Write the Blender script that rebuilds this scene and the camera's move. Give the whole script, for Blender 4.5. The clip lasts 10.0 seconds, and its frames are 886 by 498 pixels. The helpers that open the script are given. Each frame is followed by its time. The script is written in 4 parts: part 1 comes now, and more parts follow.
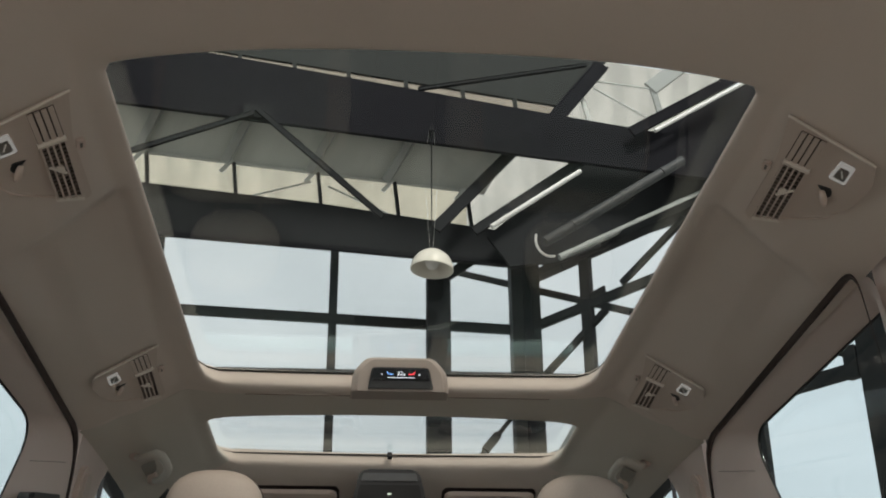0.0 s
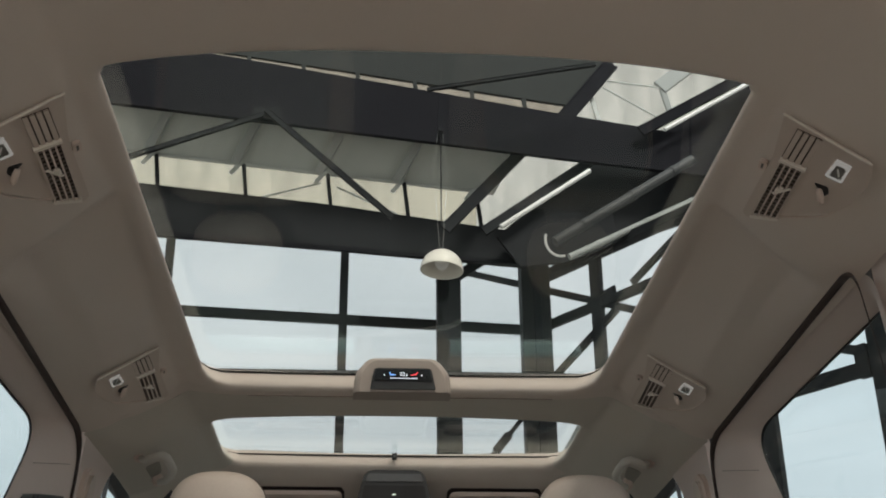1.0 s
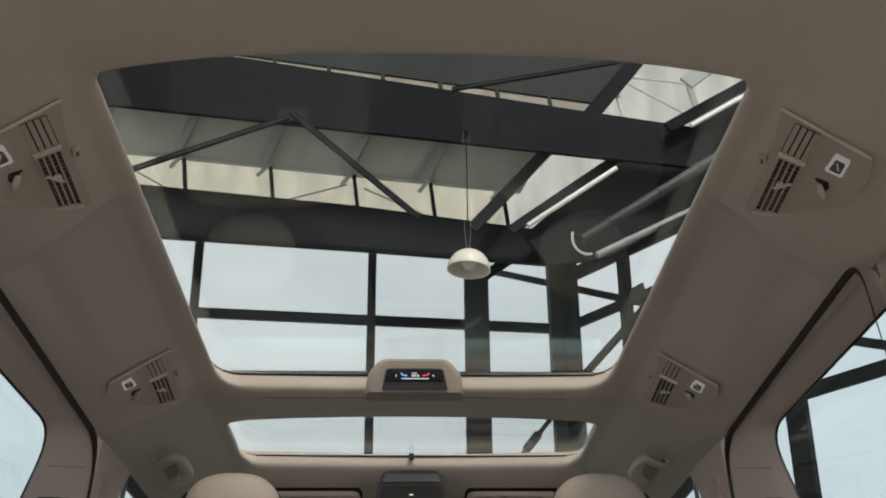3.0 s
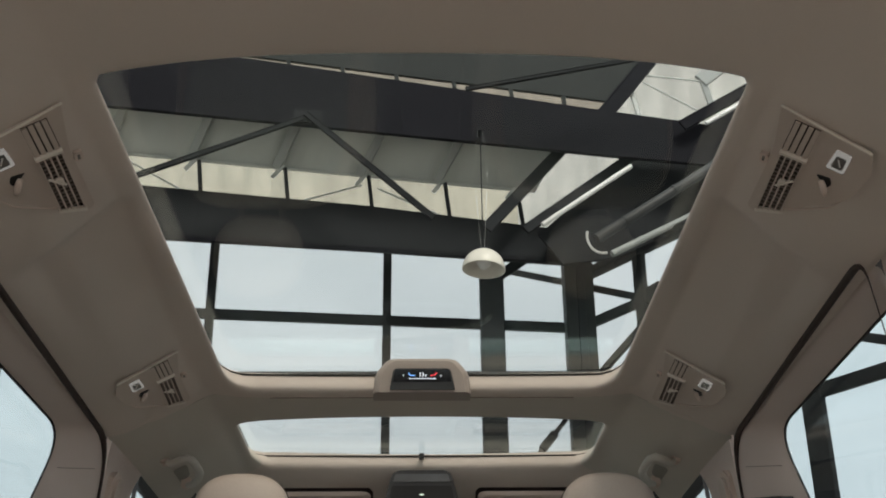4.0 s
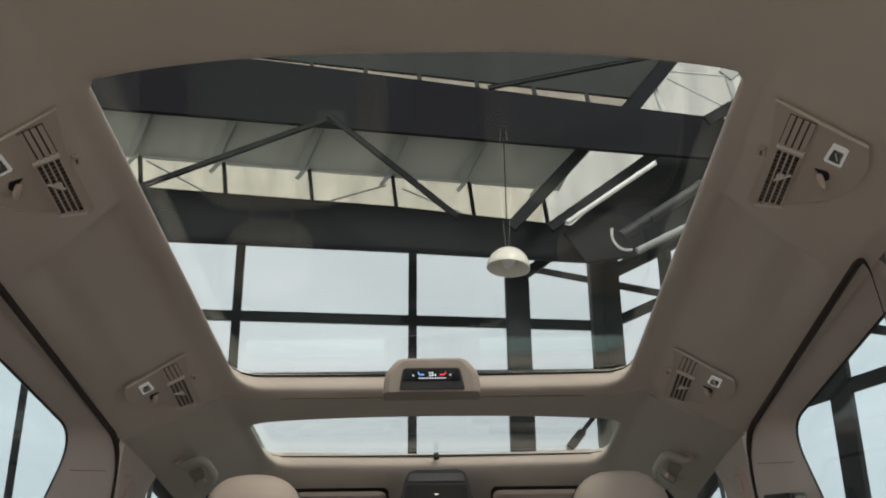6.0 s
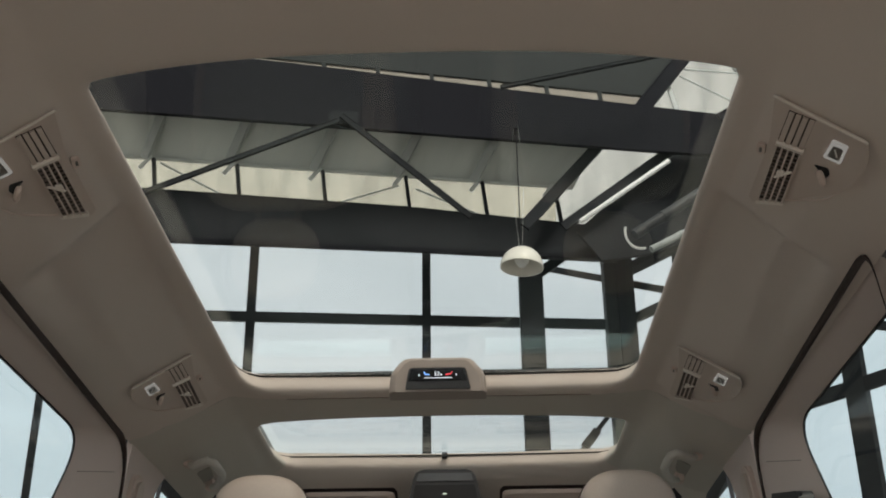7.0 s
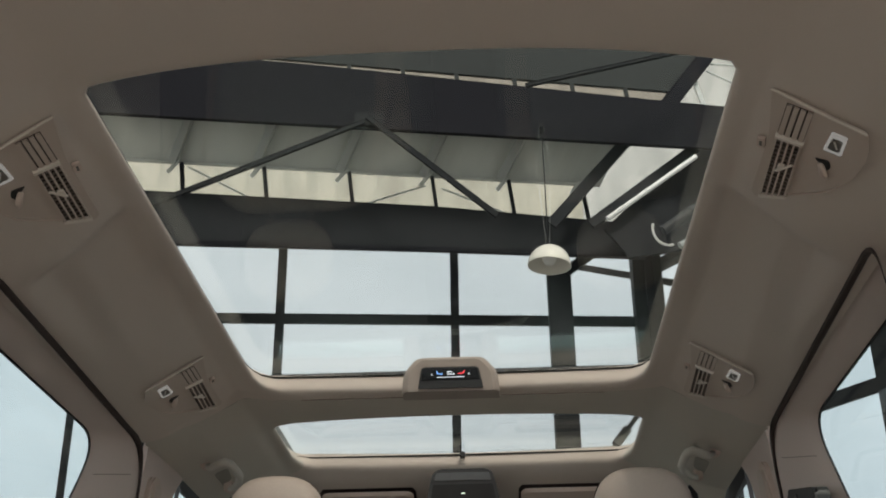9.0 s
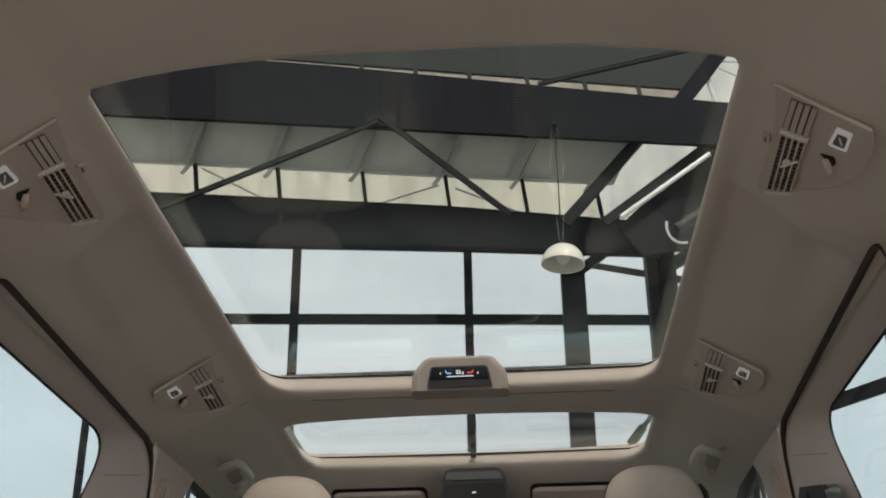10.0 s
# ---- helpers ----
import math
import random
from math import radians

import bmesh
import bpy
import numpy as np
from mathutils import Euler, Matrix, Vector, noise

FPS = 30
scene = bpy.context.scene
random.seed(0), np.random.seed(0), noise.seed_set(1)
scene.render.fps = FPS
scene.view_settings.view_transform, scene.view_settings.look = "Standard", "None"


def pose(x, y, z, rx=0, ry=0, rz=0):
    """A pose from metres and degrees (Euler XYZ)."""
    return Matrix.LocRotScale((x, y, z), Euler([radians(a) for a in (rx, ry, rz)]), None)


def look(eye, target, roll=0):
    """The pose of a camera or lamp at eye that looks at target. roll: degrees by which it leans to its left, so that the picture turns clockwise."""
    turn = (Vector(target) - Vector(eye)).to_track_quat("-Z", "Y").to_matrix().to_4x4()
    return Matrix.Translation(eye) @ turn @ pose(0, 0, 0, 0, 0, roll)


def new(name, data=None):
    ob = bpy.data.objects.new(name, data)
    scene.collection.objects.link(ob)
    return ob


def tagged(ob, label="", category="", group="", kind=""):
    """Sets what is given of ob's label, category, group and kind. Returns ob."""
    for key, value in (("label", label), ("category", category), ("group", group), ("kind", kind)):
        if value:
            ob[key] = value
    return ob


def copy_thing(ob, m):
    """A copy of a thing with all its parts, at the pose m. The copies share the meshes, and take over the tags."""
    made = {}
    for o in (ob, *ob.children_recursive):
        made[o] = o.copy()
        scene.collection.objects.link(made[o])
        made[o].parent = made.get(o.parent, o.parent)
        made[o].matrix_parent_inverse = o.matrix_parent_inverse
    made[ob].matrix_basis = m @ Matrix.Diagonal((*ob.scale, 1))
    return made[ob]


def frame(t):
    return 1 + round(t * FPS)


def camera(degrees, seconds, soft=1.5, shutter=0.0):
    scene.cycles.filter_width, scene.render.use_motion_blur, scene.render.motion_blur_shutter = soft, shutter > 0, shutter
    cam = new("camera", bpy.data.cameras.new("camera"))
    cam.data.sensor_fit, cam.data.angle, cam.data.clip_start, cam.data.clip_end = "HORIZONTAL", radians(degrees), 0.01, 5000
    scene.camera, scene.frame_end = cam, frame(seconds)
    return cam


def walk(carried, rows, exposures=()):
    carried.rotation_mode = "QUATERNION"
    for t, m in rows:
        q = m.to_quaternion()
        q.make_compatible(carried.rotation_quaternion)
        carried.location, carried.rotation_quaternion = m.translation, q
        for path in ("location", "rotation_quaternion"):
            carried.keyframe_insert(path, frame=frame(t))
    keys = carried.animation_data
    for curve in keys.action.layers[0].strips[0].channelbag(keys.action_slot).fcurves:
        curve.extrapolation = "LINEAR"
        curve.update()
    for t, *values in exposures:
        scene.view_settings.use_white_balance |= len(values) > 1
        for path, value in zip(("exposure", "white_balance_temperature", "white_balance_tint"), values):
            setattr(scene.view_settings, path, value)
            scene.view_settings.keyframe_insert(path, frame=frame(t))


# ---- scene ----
cam = camera(40.998, 10.0, soft=1.9)
# seconds, x, y, z, yaw, pitch, roll
ROWS = [
    (0.0, -0.0932, 0.0000, 0.9072, -4.415, 25.772, -0.388),
    (0.5, -0.0815, -0.0009, 0.9068, -4.132, 25.789, -0.404),
    (1.0, -0.0713, -0.0015, 0.9071, -3.785, 25.798, -0.431),
    (1.5, -0.0591, -0.0028, 0.9073, -3.295, 25.790, -0.421),
    (2.0, -0.0486, -0.0038, 0.9070, -2.908, 25.798, -0.446),
    (3.5, -0.0147, -0.0056, 0.9067, -1.680, 25.795, -0.483),
    (4.0, -0.0037, -0.0056, 0.9065, -1.216, 25.798, -0.503),
    (4.5, 0.0079, -0.0057, 0.9067, -0.780, 25.797, -0.493),
    (5.0, 0.0184, -0.0063, 0.9060, -0.417, 25.804, -0.491),
    (5.5, 0.0299, -0.0058, 0.9064, -0.055, 25.787, -0.528),
    (7.0, 0.0636, -0.0039, 0.9059, 1.144, 25.778, -0.581),
    (7.5, 0.0754, -0.0032, 0.9058, 1.578, 25.789, -0.582),
    (8.0, 0.0858, -0.0026, 0.9060, 1.944, 25.790, -0.630),
    (8.5, 0.0972, -0.0009, 0.9057, 2.391, 25.789, -0.658),
    (9.0, 0.1079, -0.0003, 0.9053, 2.821, 25.780, -0.694),
    (9.5, 0.1177, 0.0014, 0.9051, 3.304, 25.771, -0.723),
    (10.0, 0.1224, 0.0025, 0.9051, 3.618, 25.767, -0.742),
]
walk(cam, [(t, pose(x, y, z, 0, 0, yaw) @ pose(0, 0, 0, 90 + pitch) @ pose(0, 0, 0, 0, 0, roll))
           for t, x, y, z, yaw, pitch, roll in ROWS])

# ---- light: an overcast day, seen through the hall's glazing ----
world = bpy.data.worlds.new("overcast_sky")
scene.world = world
world.use_nodes = True
wn, wl = world.node_tree.nodes, world.node_tree.links
wn.clear()
sky = wn.new("ShaderNodeTexSky")
sky.sky_type, sky.sun_disc = "NISHITA", False
sky.sun_elevation, sky.sun_rotation = radians(48), radians(200)
sky_gain = wn.new("ShaderNodeMix")
sky_gain.data_type, sky_gain.blend_type = "RGBA", "MULTIPLY"
sky_gain.inputs[0].default_value = 1.0
sky_gain.inputs[7].default_value = (0.10, 0.10, 0.10, 1)
wl.new(sky.outputs[0], sky_gain.inputs[6])
wco = wn.new("ShaderNodeTexCoord")
wmap = wn.new("ShaderNodeMapping")
wmap.inputs["Scale"].default_value = (1.0, 1.0, 2.6)
wl.new(wco.outputs["Generated"], wmap.inputs[0])
cloud = wn.new("ShaderNodeTexNoise")
cloud.inputs["Scale"].default_value, cloud.inputs["Detail"].default_value = 3.2, 5.0
wl.new(wmap.outputs[0], cloud.inputs["Vector"])
ramp = wn.new("ShaderNodeValToRGB")
ramp.color_ramp.elements[0].position, ramp.color_ramp.elements[0].color = 0.3, (0.62, 0.67, 0.685, 1)
ramp.color_ramp.elements[1].position, ramp.color_ramp.elements[1].color = 0.7, (0.775, 0.82, 0.83, 1)
wl.new(cloud.outputs[0], ramp.inputs[0])
cover = wn.new("ShaderNodeMix")
cover.data_type = "RGBA"
cover.inputs[0].default_value = 0.93
wl.new(sky_gain.outputs[2], cover.inputs[6])
wl.new(ramp.outputs[0], cover.inputs[7])
bg = wn.new("ShaderNodeBackground")
bg.inputs[1].default_value = 1.0
wl.new(cover.outputs[2], bg.inputs[0])
wl.new(bg.outputs[0], wn.new("ShaderNodeOutputWorld").inputs[0])
sun = new("sun", bpy.data.lights.new("sun", "SUN"))
sun.data.energy, sun.data.angle, sun.data.color = 2.5, radians(14), (1.0, 0.96, 0.9)
sun.matrix_world = look((3, -8, 9), (0, 0, 0))
scene.view_settings.exposure = 0.24


# ---- materials ----
def mat(name, color, rough=0.6, metal=0.0, scale=40.0, vary=0.12, bump=0.1, stain=1.5, weave=0.0, coat=0.0, spec=0.5):
    """A surface with grain and a slow unevenness; sizes in metres."""
    m = bpy.data.materials.new(name)
    m.use_nodes = True
    n, l = m.node_tree.nodes, m.node_tree.links
    b = n["Principled BSDF"]
    b.inputs["Metallic"].default_value = metal
    b.inputs["Coat Weight"].default_value = coat
    b.inputs["Specular IOR Level"].default_value = spec
    co = n.new("ShaderNodeTexCoord")
    fine = n.new("ShaderNodeTexNoise")
    fine.inputs["Scale"].default_value, fine.inputs["Detail"].default_value = scale, 4
    slow = n.new("ShaderNodeTexNoise")
    slow.inputs["Scale"].default_value, slow.inputs["Detail"].default_value = stain, 3
    l.new(co.outputs["Object"], fine.inputs["Vector"])
    l.new(co.outputs["Object"], slow.inputs["Vector"])
    add = n.new("ShaderNodeMath")
    add.operation = "ADD"
    l.new(fine.outputs[0], add.inputs[0])
    l.new(slow.outputs[0], add.inputs[1])
    rng = n.new("ShaderNodeMapRange")
    rng.inputs["From Min"].default_value, rng.inputs["From Max"].default_value = 0.6, 1.4
    rng.inputs["To Min"].default_value, rng.inputs["To Max"].default_value = 1 - vary, 1 + vary
    l.new(add.outputs[0], rng.inputs[0])
    mul = n.new("ShaderNodeMix")
    mul.data_type, mul.blend_type = "RGBA", "MULTIPLY"
    mul.inputs[0].default_value = 1.0
    mul.inputs[6].default_value = (*color, 1)
    l.new(rng.outputs[0], mul.inputs[7])
    l.new(mul.outputs[2], b.inputs["Base Color"])
    rr = n.new("ShaderNodeMapRange")
    rr.inputs["To Min"].default_value, rr.inputs["To Max"].default_value = max(rough - 0.08, 0.02), min(rough + 0.08, 1)
    l.new(slow.outputs[0], rr.inputs[0])
    l.new(rr.outputs[0], b.inputs["Roughness"])
    bp = n.new("ShaderNodeBump")
    bp.inputs["Strength"].default_value, bp.inputs["Distance"].default_value = bump, 0.002
    l.new(fine.outputs[0], bp.inputs["Height"])
    if weave:
        wv = n.new("ShaderNodeTexVoronoi")
        wv.inputs["Scale"].default_value = weave
        l.new(co.outputs["Object"], wv.inputs["Vector"])
        mix = n.new("ShaderNodeMath")
        mix.operation = "ADD"
        l.new(wv.outputs[0], mix.inputs[0])
        l.new(fine.outputs[0], mix.inputs[1])
        l.new(mix.outputs[0], bp.inputs["Height"])
    l.new(bp.outputs[0], b.inputs["Normal"])
    return m


def glass(name, tint, gloss=1.0, rough=0.0, shine=(1.0, 1.0, 1.0)):
    """A clear sheet: tinted transmission, and gloss that rises towards grazing angles."""
    m = bpy.data.materials.new(name)
    m.use_nodes = True
    n, l = m.node_tree.nodes, m.node_tree.links
    n.clear()
    tr, gl, mx = n.new("ShaderNodeBsdfTransparent"), n.new("ShaderNodeBsdfGlossy"), n.new("ShaderNodeMixShader")
    tr.inputs[0].default_value = (*tint, 1)
    gl.inputs["Color"].default_value = (*shine, 1)
    gl.inputs["Roughness"].default_value = rough
    lw, pw, ma = n.new("ShaderNodeLayerWeight"), n.new("ShaderNodeMath"), n.new("ShaderNodeMath")
    pw.operation, ma.operation = "POWER", "MULTIPLY_ADD"
    pw.inputs[1].default_value = 5.0
    l.new(lw.outputs["Facing"], pw.inputs[0])
    ma.inputs[1].default_value, ma.inputs[2].default_value = 0.96 * gloss, 0.04 * gloss
    l.new(pw.outputs[0], ma.inputs[0])
    l.new(ma.outputs[0], mx.inputs[0])
    l.new(tr.outputs[0], mx.inputs[1])
    l.new(gl.outputs[0], mx.inputs[2])
    l.new(mx.outputs[0], n.new("ShaderNodeOutputMaterial").inputs[0])
    return m


def translucent(name, color):
    """A backlit sheet of milky plastic with faint streaks."""
    m = bpy.data.materials.new(name)
    m.use_nodes = True
    n, l = m.node_tree.nodes, m.node_tree.links
    n.clear()
    co, no = n.new("ShaderNodeTexCoord"), n.new("ShaderNodeTexNoise")
    mp = n.new("ShaderNodeMapping")
    mp.inputs["Scale"].default_value = (2.5, 2.5, 0.6)
    l.new(co.outputs["Object"], mp.inputs[0])
    l.new(mp.outputs[0], no.inputs["Vector"])
    no.inputs["Scale"].default_value, no.inputs["Detail"].default_value = 2.0, 6
    rp = n.new("ShaderNodeValToRGB")
    rp.color_ramp.elements[0].position, rp.color_ramp.elements[0].color = 0.3, (*[c * 0.86 for c in color], 1)
    rp.color_ramp.elements[1].position, rp.color_ramp.elements[1].color = 0.7, (*color, 1)
    l.new(no.outputs[0], rp.inputs[0])
    tl, tr, mx = n.new("ShaderNodeBsdfTranslucent"), n.new("ShaderNodeBsdfTransparent"), n.new("ShaderNodeMixShader")
    l.new(rp.outputs[0], tl.inputs[0])
    l.new(rp.outputs[0], tr.inputs[0])
    mx.inputs[0].default_value = 0.8
    l.new(tl.outputs[0], mx.inputs[1])
    l.new(tr.outputs[0], mx.inputs[2])
    l.new(mx.outputs[0], n.new("ShaderNodeOutputMaterial").inputs[0])
    return m


def glow(name, color, strength):
    m = bpy.data.materials.new(name)
    m.use_nodes = True
    b = m.node_tree.nodes["Principled BSDF"]
    b.inputs["Base Color"].default_value = (0.01, 0.01, 0.01, 1)
    b.inputs["Emission Color"].default_value, b.inputs["Emission Strength"].default_value = (*color, 1), strength
    return m


FABRIC = mat("headliner_fabric", (0.650, 0.575, 0.527), 0.95, scale=900, vary=0.05, bump=0.25, stain=2.0, weave=1400)
# Same lining, greyer: cool light from the windscreen put into the colour.
FABRIC_COOL_LIGHT = mat("cool_light_lining", (0.585, 0.545, 0.495), 0.95, scale=900, vary=0.05, bump=0.25, stain=2.0, weave=1400)
TRIM = mat("beige_trim", (0.625, 0.51, 0.455), 0.6, scale=600, vary=0.05, bump=0.2, stain=3)
PILLAR = mat("pillar_trim", (0.64, 0.545, 0.51), 0.65, scale=700, vary=0.05, bump=0.25, stain=4)
VENTP = mat("vent_plastic", (0.56, 0.475, 0.425), 0.5, scale=500, vary=0.05, bump=0.15)
LEATHER = mat("beige_leather", (0.48, 0.41, 0.37), 0.5, scale=260, vary=0.06, bump=0.18, stain=5, weave=500)
BLACK = mat("black_plastic", (0.018, 0.018, 0.02), 0.45, scale=300, bump=0.1)
RUBBER = mat("black_rubber", (0.012, 0.011, 0.011), 0.8, scale=200, bump=0.2)
SEALM = mat("brown_seal", (0.045, 0.03, 0.027), 0.8, scale=200, bump=0.2)
DARKTRIM = mat("dark_grey_trim", (0.05, 0.05, 0.055), 0.5, scale=300, bump=0.15)
CHROME = mat("bright_metal", (0.7, 0.7, 0.7), 0.25, metal=1.0, scale=100, bump=0.02)
WHITEP = mat("white_plastic", (0.85, 0.84, 0.82), 0.45, scale=120, vary=0.04, bump=0.05)
ICON = mat("icon_grey", (0.14, 0.13, 0.12), 0.4, scale=100)
STEEL = mat("dark_painted_steel", (0.014, 0.0155, 0.017), 0.75, scale=30, vary=0.25, bump=0.05, stain=0.8, spec=0.2)
STEEL2 = mat("black_steel_soffit", (0.009, 0.009, 0.012), 0.8, scale=20, vary=0.3, bump=0.05, stain=0.6, spec=0.12)
DECK = mat("grey_metal_deck", (0.5, 0.52, 0.49), 0.55, scale=25, vary=0.15, bump=0.1, stain=0.9)
PURLIN = mat("grey_purlin", (0.33, 0.345, 0.33), 0.7, scale=25, vary=0.15, stain=0.9)
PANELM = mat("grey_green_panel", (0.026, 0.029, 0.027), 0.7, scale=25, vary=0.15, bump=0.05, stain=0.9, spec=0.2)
ZINC = mat("galvanised_duct", (0.055, 0.058, 0.06), 0.6, metal=0.15, scale=20, vary=0.2, stain=2)
WHITESTEEL = mat("white_painted_pipe", (0.7, 0.7, 0.68), 0.4, scale=40, vary=0.06)
LAMPM = mat("cream_enamel", (0.90, 0.87, 0.79), 0.3, scale=30, vary=0.05, stain=6, coat=0.4)
FLOORM = mat("pale_hall_floor", (0.42, 0.41, 0.39), 0.4, scale=3, vary=0.1, stain=0.3)
# Colour of the unseen rear floor, set to bounce warm light upwards.
CARPET = mat("tan_bounce_floor", (0.62, 0.515, 0.45), 0.95, scale=500, bump=0.5)
GLASS_ROOF = glass("tinted_roof_glass", (0.930, 0.942, 0.938), 0.66, shine=(0.92, 1.0, 0.97))
GLASS_SIDE = glass("side_glass", (0.875, 0.925, 0.935), 0.3)
GLASS_SCREEN = glass("green_tinted_windscreen", (0.93, 0.985, 0.975), 0.8)
GLASS_HALL = glass("hall_glass", (0.985, 0.99, 0.99), 0.3)
CREAM = translucent("cream_polycarbonate", (1.0, 0.94, 0.83))
# Cream sheet tinted darker: the upper strip's dimness is put into its colour.
DULL = translucent("dimmed_polycarbonate", (0.80, 0.73, 0.65))
MILK = translucent("white_polycarbonate", (1.0, 0.96, 0.90))


# ---- helpers of this scene ----
def part(name, bm, material, parent=None, label="", smooth=False):
    me = bpy.data.meshes.new(name)
    bmesh.ops.recalc_face_normals(bm, faces=bm.faces)
    bm.to_mesh(me)
    bm.free()
    me.materials.append(material)
    if smooth:
        me.shade_smooth()
    ob = new(name, me)
    ob.parent = parent
    if label:
        ob["label"] = label
    return ob


def thing(name, label, category, group="", kind="", at=None):
    ob = new(name)
    ob.empty_display_size = 0.05
    if at is not None:
        ob.matrix_world = at
    return tagged(ob, label, category, group, kind)


def box(w, d, h, at=(0, 0, 0), bevel=0.0, rot=None, bm=None):
    """A box of that size round its centre."""
    bm = bm or bmesh.new()
    m = Matrix.Translation(at) @ (rot.to_4x4() if rot else Matrix())
    vs = bmesh.ops.create_cube(bm, size=1, matrix=m @ Matrix.Diagonal((w, d, h, 1)))["verts"]
    if bevel:
        es = list({e for v in vs for e in v.link_edges})
        bmesh.ops.bevel(bm, geom=es, offset=bevel, segments=2, affect="EDGES", profile=0.6)
    return bm


def bar(p0, p1, w, d, side=(0, 1, 0), bevel=0.0, bm=None):
    """A straight member from p0 to p1, w wide across the plane that side is normal to, d deep along side."""
    p0, p1 = Vector(p0), Vector(p1)
    x = (p1 - p0).normalized()
    y = (Vector(side) - x * x.dot(Vector(side))).normalized()
    z = x.cross(y)
    rot = Matrix((x, y, z)).transposed()
    return box((p1 - p0).length, d, w, (p0 + p1) / 2, bevel, rot, bm)


def tube(points, radius, sides=8, bm=None):
    """A round tube along points, with closed ends."""
    bm = bm or bmesh.new()
    pts = [Vector(p) for p in points]
    rings = []
    for i, p in enumerate(pts):
        d = (pts[min(i + 1, len(pts) - 1)] - pts[max(i - 1, 0)]).normalized()
        a = d.cross(Vector((0.13, 0.31, 0.94))).normalized()
        b = d.cross(a)
        rr = radius[i] if isinstance(radius, (list, tuple)) else radius
        rings.append([bm.verts.new(p + rr * (math.cos(k * math.tau / sides) * a + math.sin(k * math.tau / sides) * b)) for k in range(sides)])
    for r0, r1 in zip(rings, rings[1:]):
        for k in range(sides):
            bm.faces.new((r0[k], r0[(k + 1) % sides], r1[(k + 1) % sides], r1[k]))
    bm.faces.new(rings[0][::-1])
    bm.faces.new(rings[-1])
    return bm


def loft(rings, closed=True, bm=None, cap=False):
    """Skin rings of points of one length."""
    bm = bm or bmesh.new()
    vs = [[bm.verts.new(p) for p in ring] for ring in rings]
    n = len(vs[0])
    for r0, r1 in zip(vs, vs[1:]):
        for k in range(n if closed else n - 1):
            bm.faces.new((r0[k], r0[(k + 1) % n], r1[(k + 1) % n], r1[k]))
    if cap:
        bm.faces.new(vs[0][::-1])
        bm.faces.new(vs[-1])
    return bm


def rounded(corners, radii, steps=8):
    """A closed outline through 2D corners, each rounded by its radius."""
    out = []
    n = len(corners)
    for i, c in enumerate(corners):
        c = Vector(c)
        a, b = (Vector(corners[i - 1]) - c), (Vector(corners[(i + 1) % n]) - c)
        r = min(radii[i], a.length * 0.49, b.length * 0.49)
        p, q = c + a.normalized() * r, c + b.normalized() * r
        for s in range(steps + 1):
            u = s / steps
            out.append((1 - u) ** 2 * p + 2 * u * (1 - u) * c + u * u * q)
    return out


def prism(outline, depth, to3d, bm=None, bevel=0.0):
    """A slab: a 2D outline, pushed through by depth; to3d(u, v, w) gives the place."""
    bm = bm or bmesh.new()
    a = [bm.verts.new(to3d(p[0], p[1], 0.0)) for p in outline]
    b = [bm.verts.new(to3d(p[0], p[1], depth)) for p in outline]
    bm.faces.new(a[::-1])
    bm.faces.new(b)
    n = len(a)
    for i in range(n):
        bm.faces.new((a[i], a[(i + 1) % n], b[(i + 1) % n], b[i]))
    if bevel:
        rim = [e for v in b for e in v.link_edges if e.other_vert(v) in b]
        bmesh.ops.bevel(bm, geom=list(set(rim)), offset=bevel, segments=2, affect="EDGES")
    return bm


# ---- the hall: floor, glazed front, right wing, roof ----
SLANT = 0.104                      # the front's plan runs slightly away to the right


def front(x, z, a, d=0.0):
    """A point on the upright plane y = a + SLANT x, d behind it."""
    return Vector((x, a + SLANT * x + d, z))


def slab(name, a, x0, bot0, top0, x1, bot1, top1, thick, material, parent, label=""):
    """A tapering upright slab between x0 and x1."""
    return part(name, prism([(x0, bot0), (x1, bot1), (x1, top1), (x0, top0)], thick, lambda u, v, w: front(u, v, a, w)), material, parent, label)


ground = part("ground", box(400, 400, 0.2, (0, 60, -0.1)), FLOORM)
tagged(ground, "pale grey hall floor and forecourt", "floor", kind="structure")

# Unseen dark slab added to dim reflections and ground bounce into the cabin.
low_bounce_slab = part("road", box(9.0, 12.2, 0.012, (0, 6.9, 0.006)), mat("dark_low_bounce", (0.045, 0.046, 0.048), 0.85, scale=60, vary=0.2, bump=0.3, stain=0.5))
tagged(low_bounce_slab, "unseen dark ground slab added to cut bounce into the cabin", "road", kind="structure")

FA = 13.19
wall_front = thing("wall_front", "dark steel glazed front wall of the hall", "glazed wall", kind="structure")
for x, w in ((-9.1, 0.03), (-6.95, 0.03), (-4.77, 0.036), (-2.48, 0.05), (-0.405, 0.05)):
    part("mullion", prism([(x - w, 0), (x + w, 0), (x + w, 7.6), (x - w, 7.6)], 0.05, lambda u, v, w: front(u, v, FA, w - 0.045)), STEEL, wall_front)
for z in (0.12, 1.9, 3.6, 6.305):
    part("transom", prism([(-9.2, z - 0.06), (1.9, z - 0.06), (1.9, z + 0.06), (-9.2, z + 0.06)], 0.05, lambda u, v, w: front(u, v, FA, w - 0.04)), STEEL, wall_front)
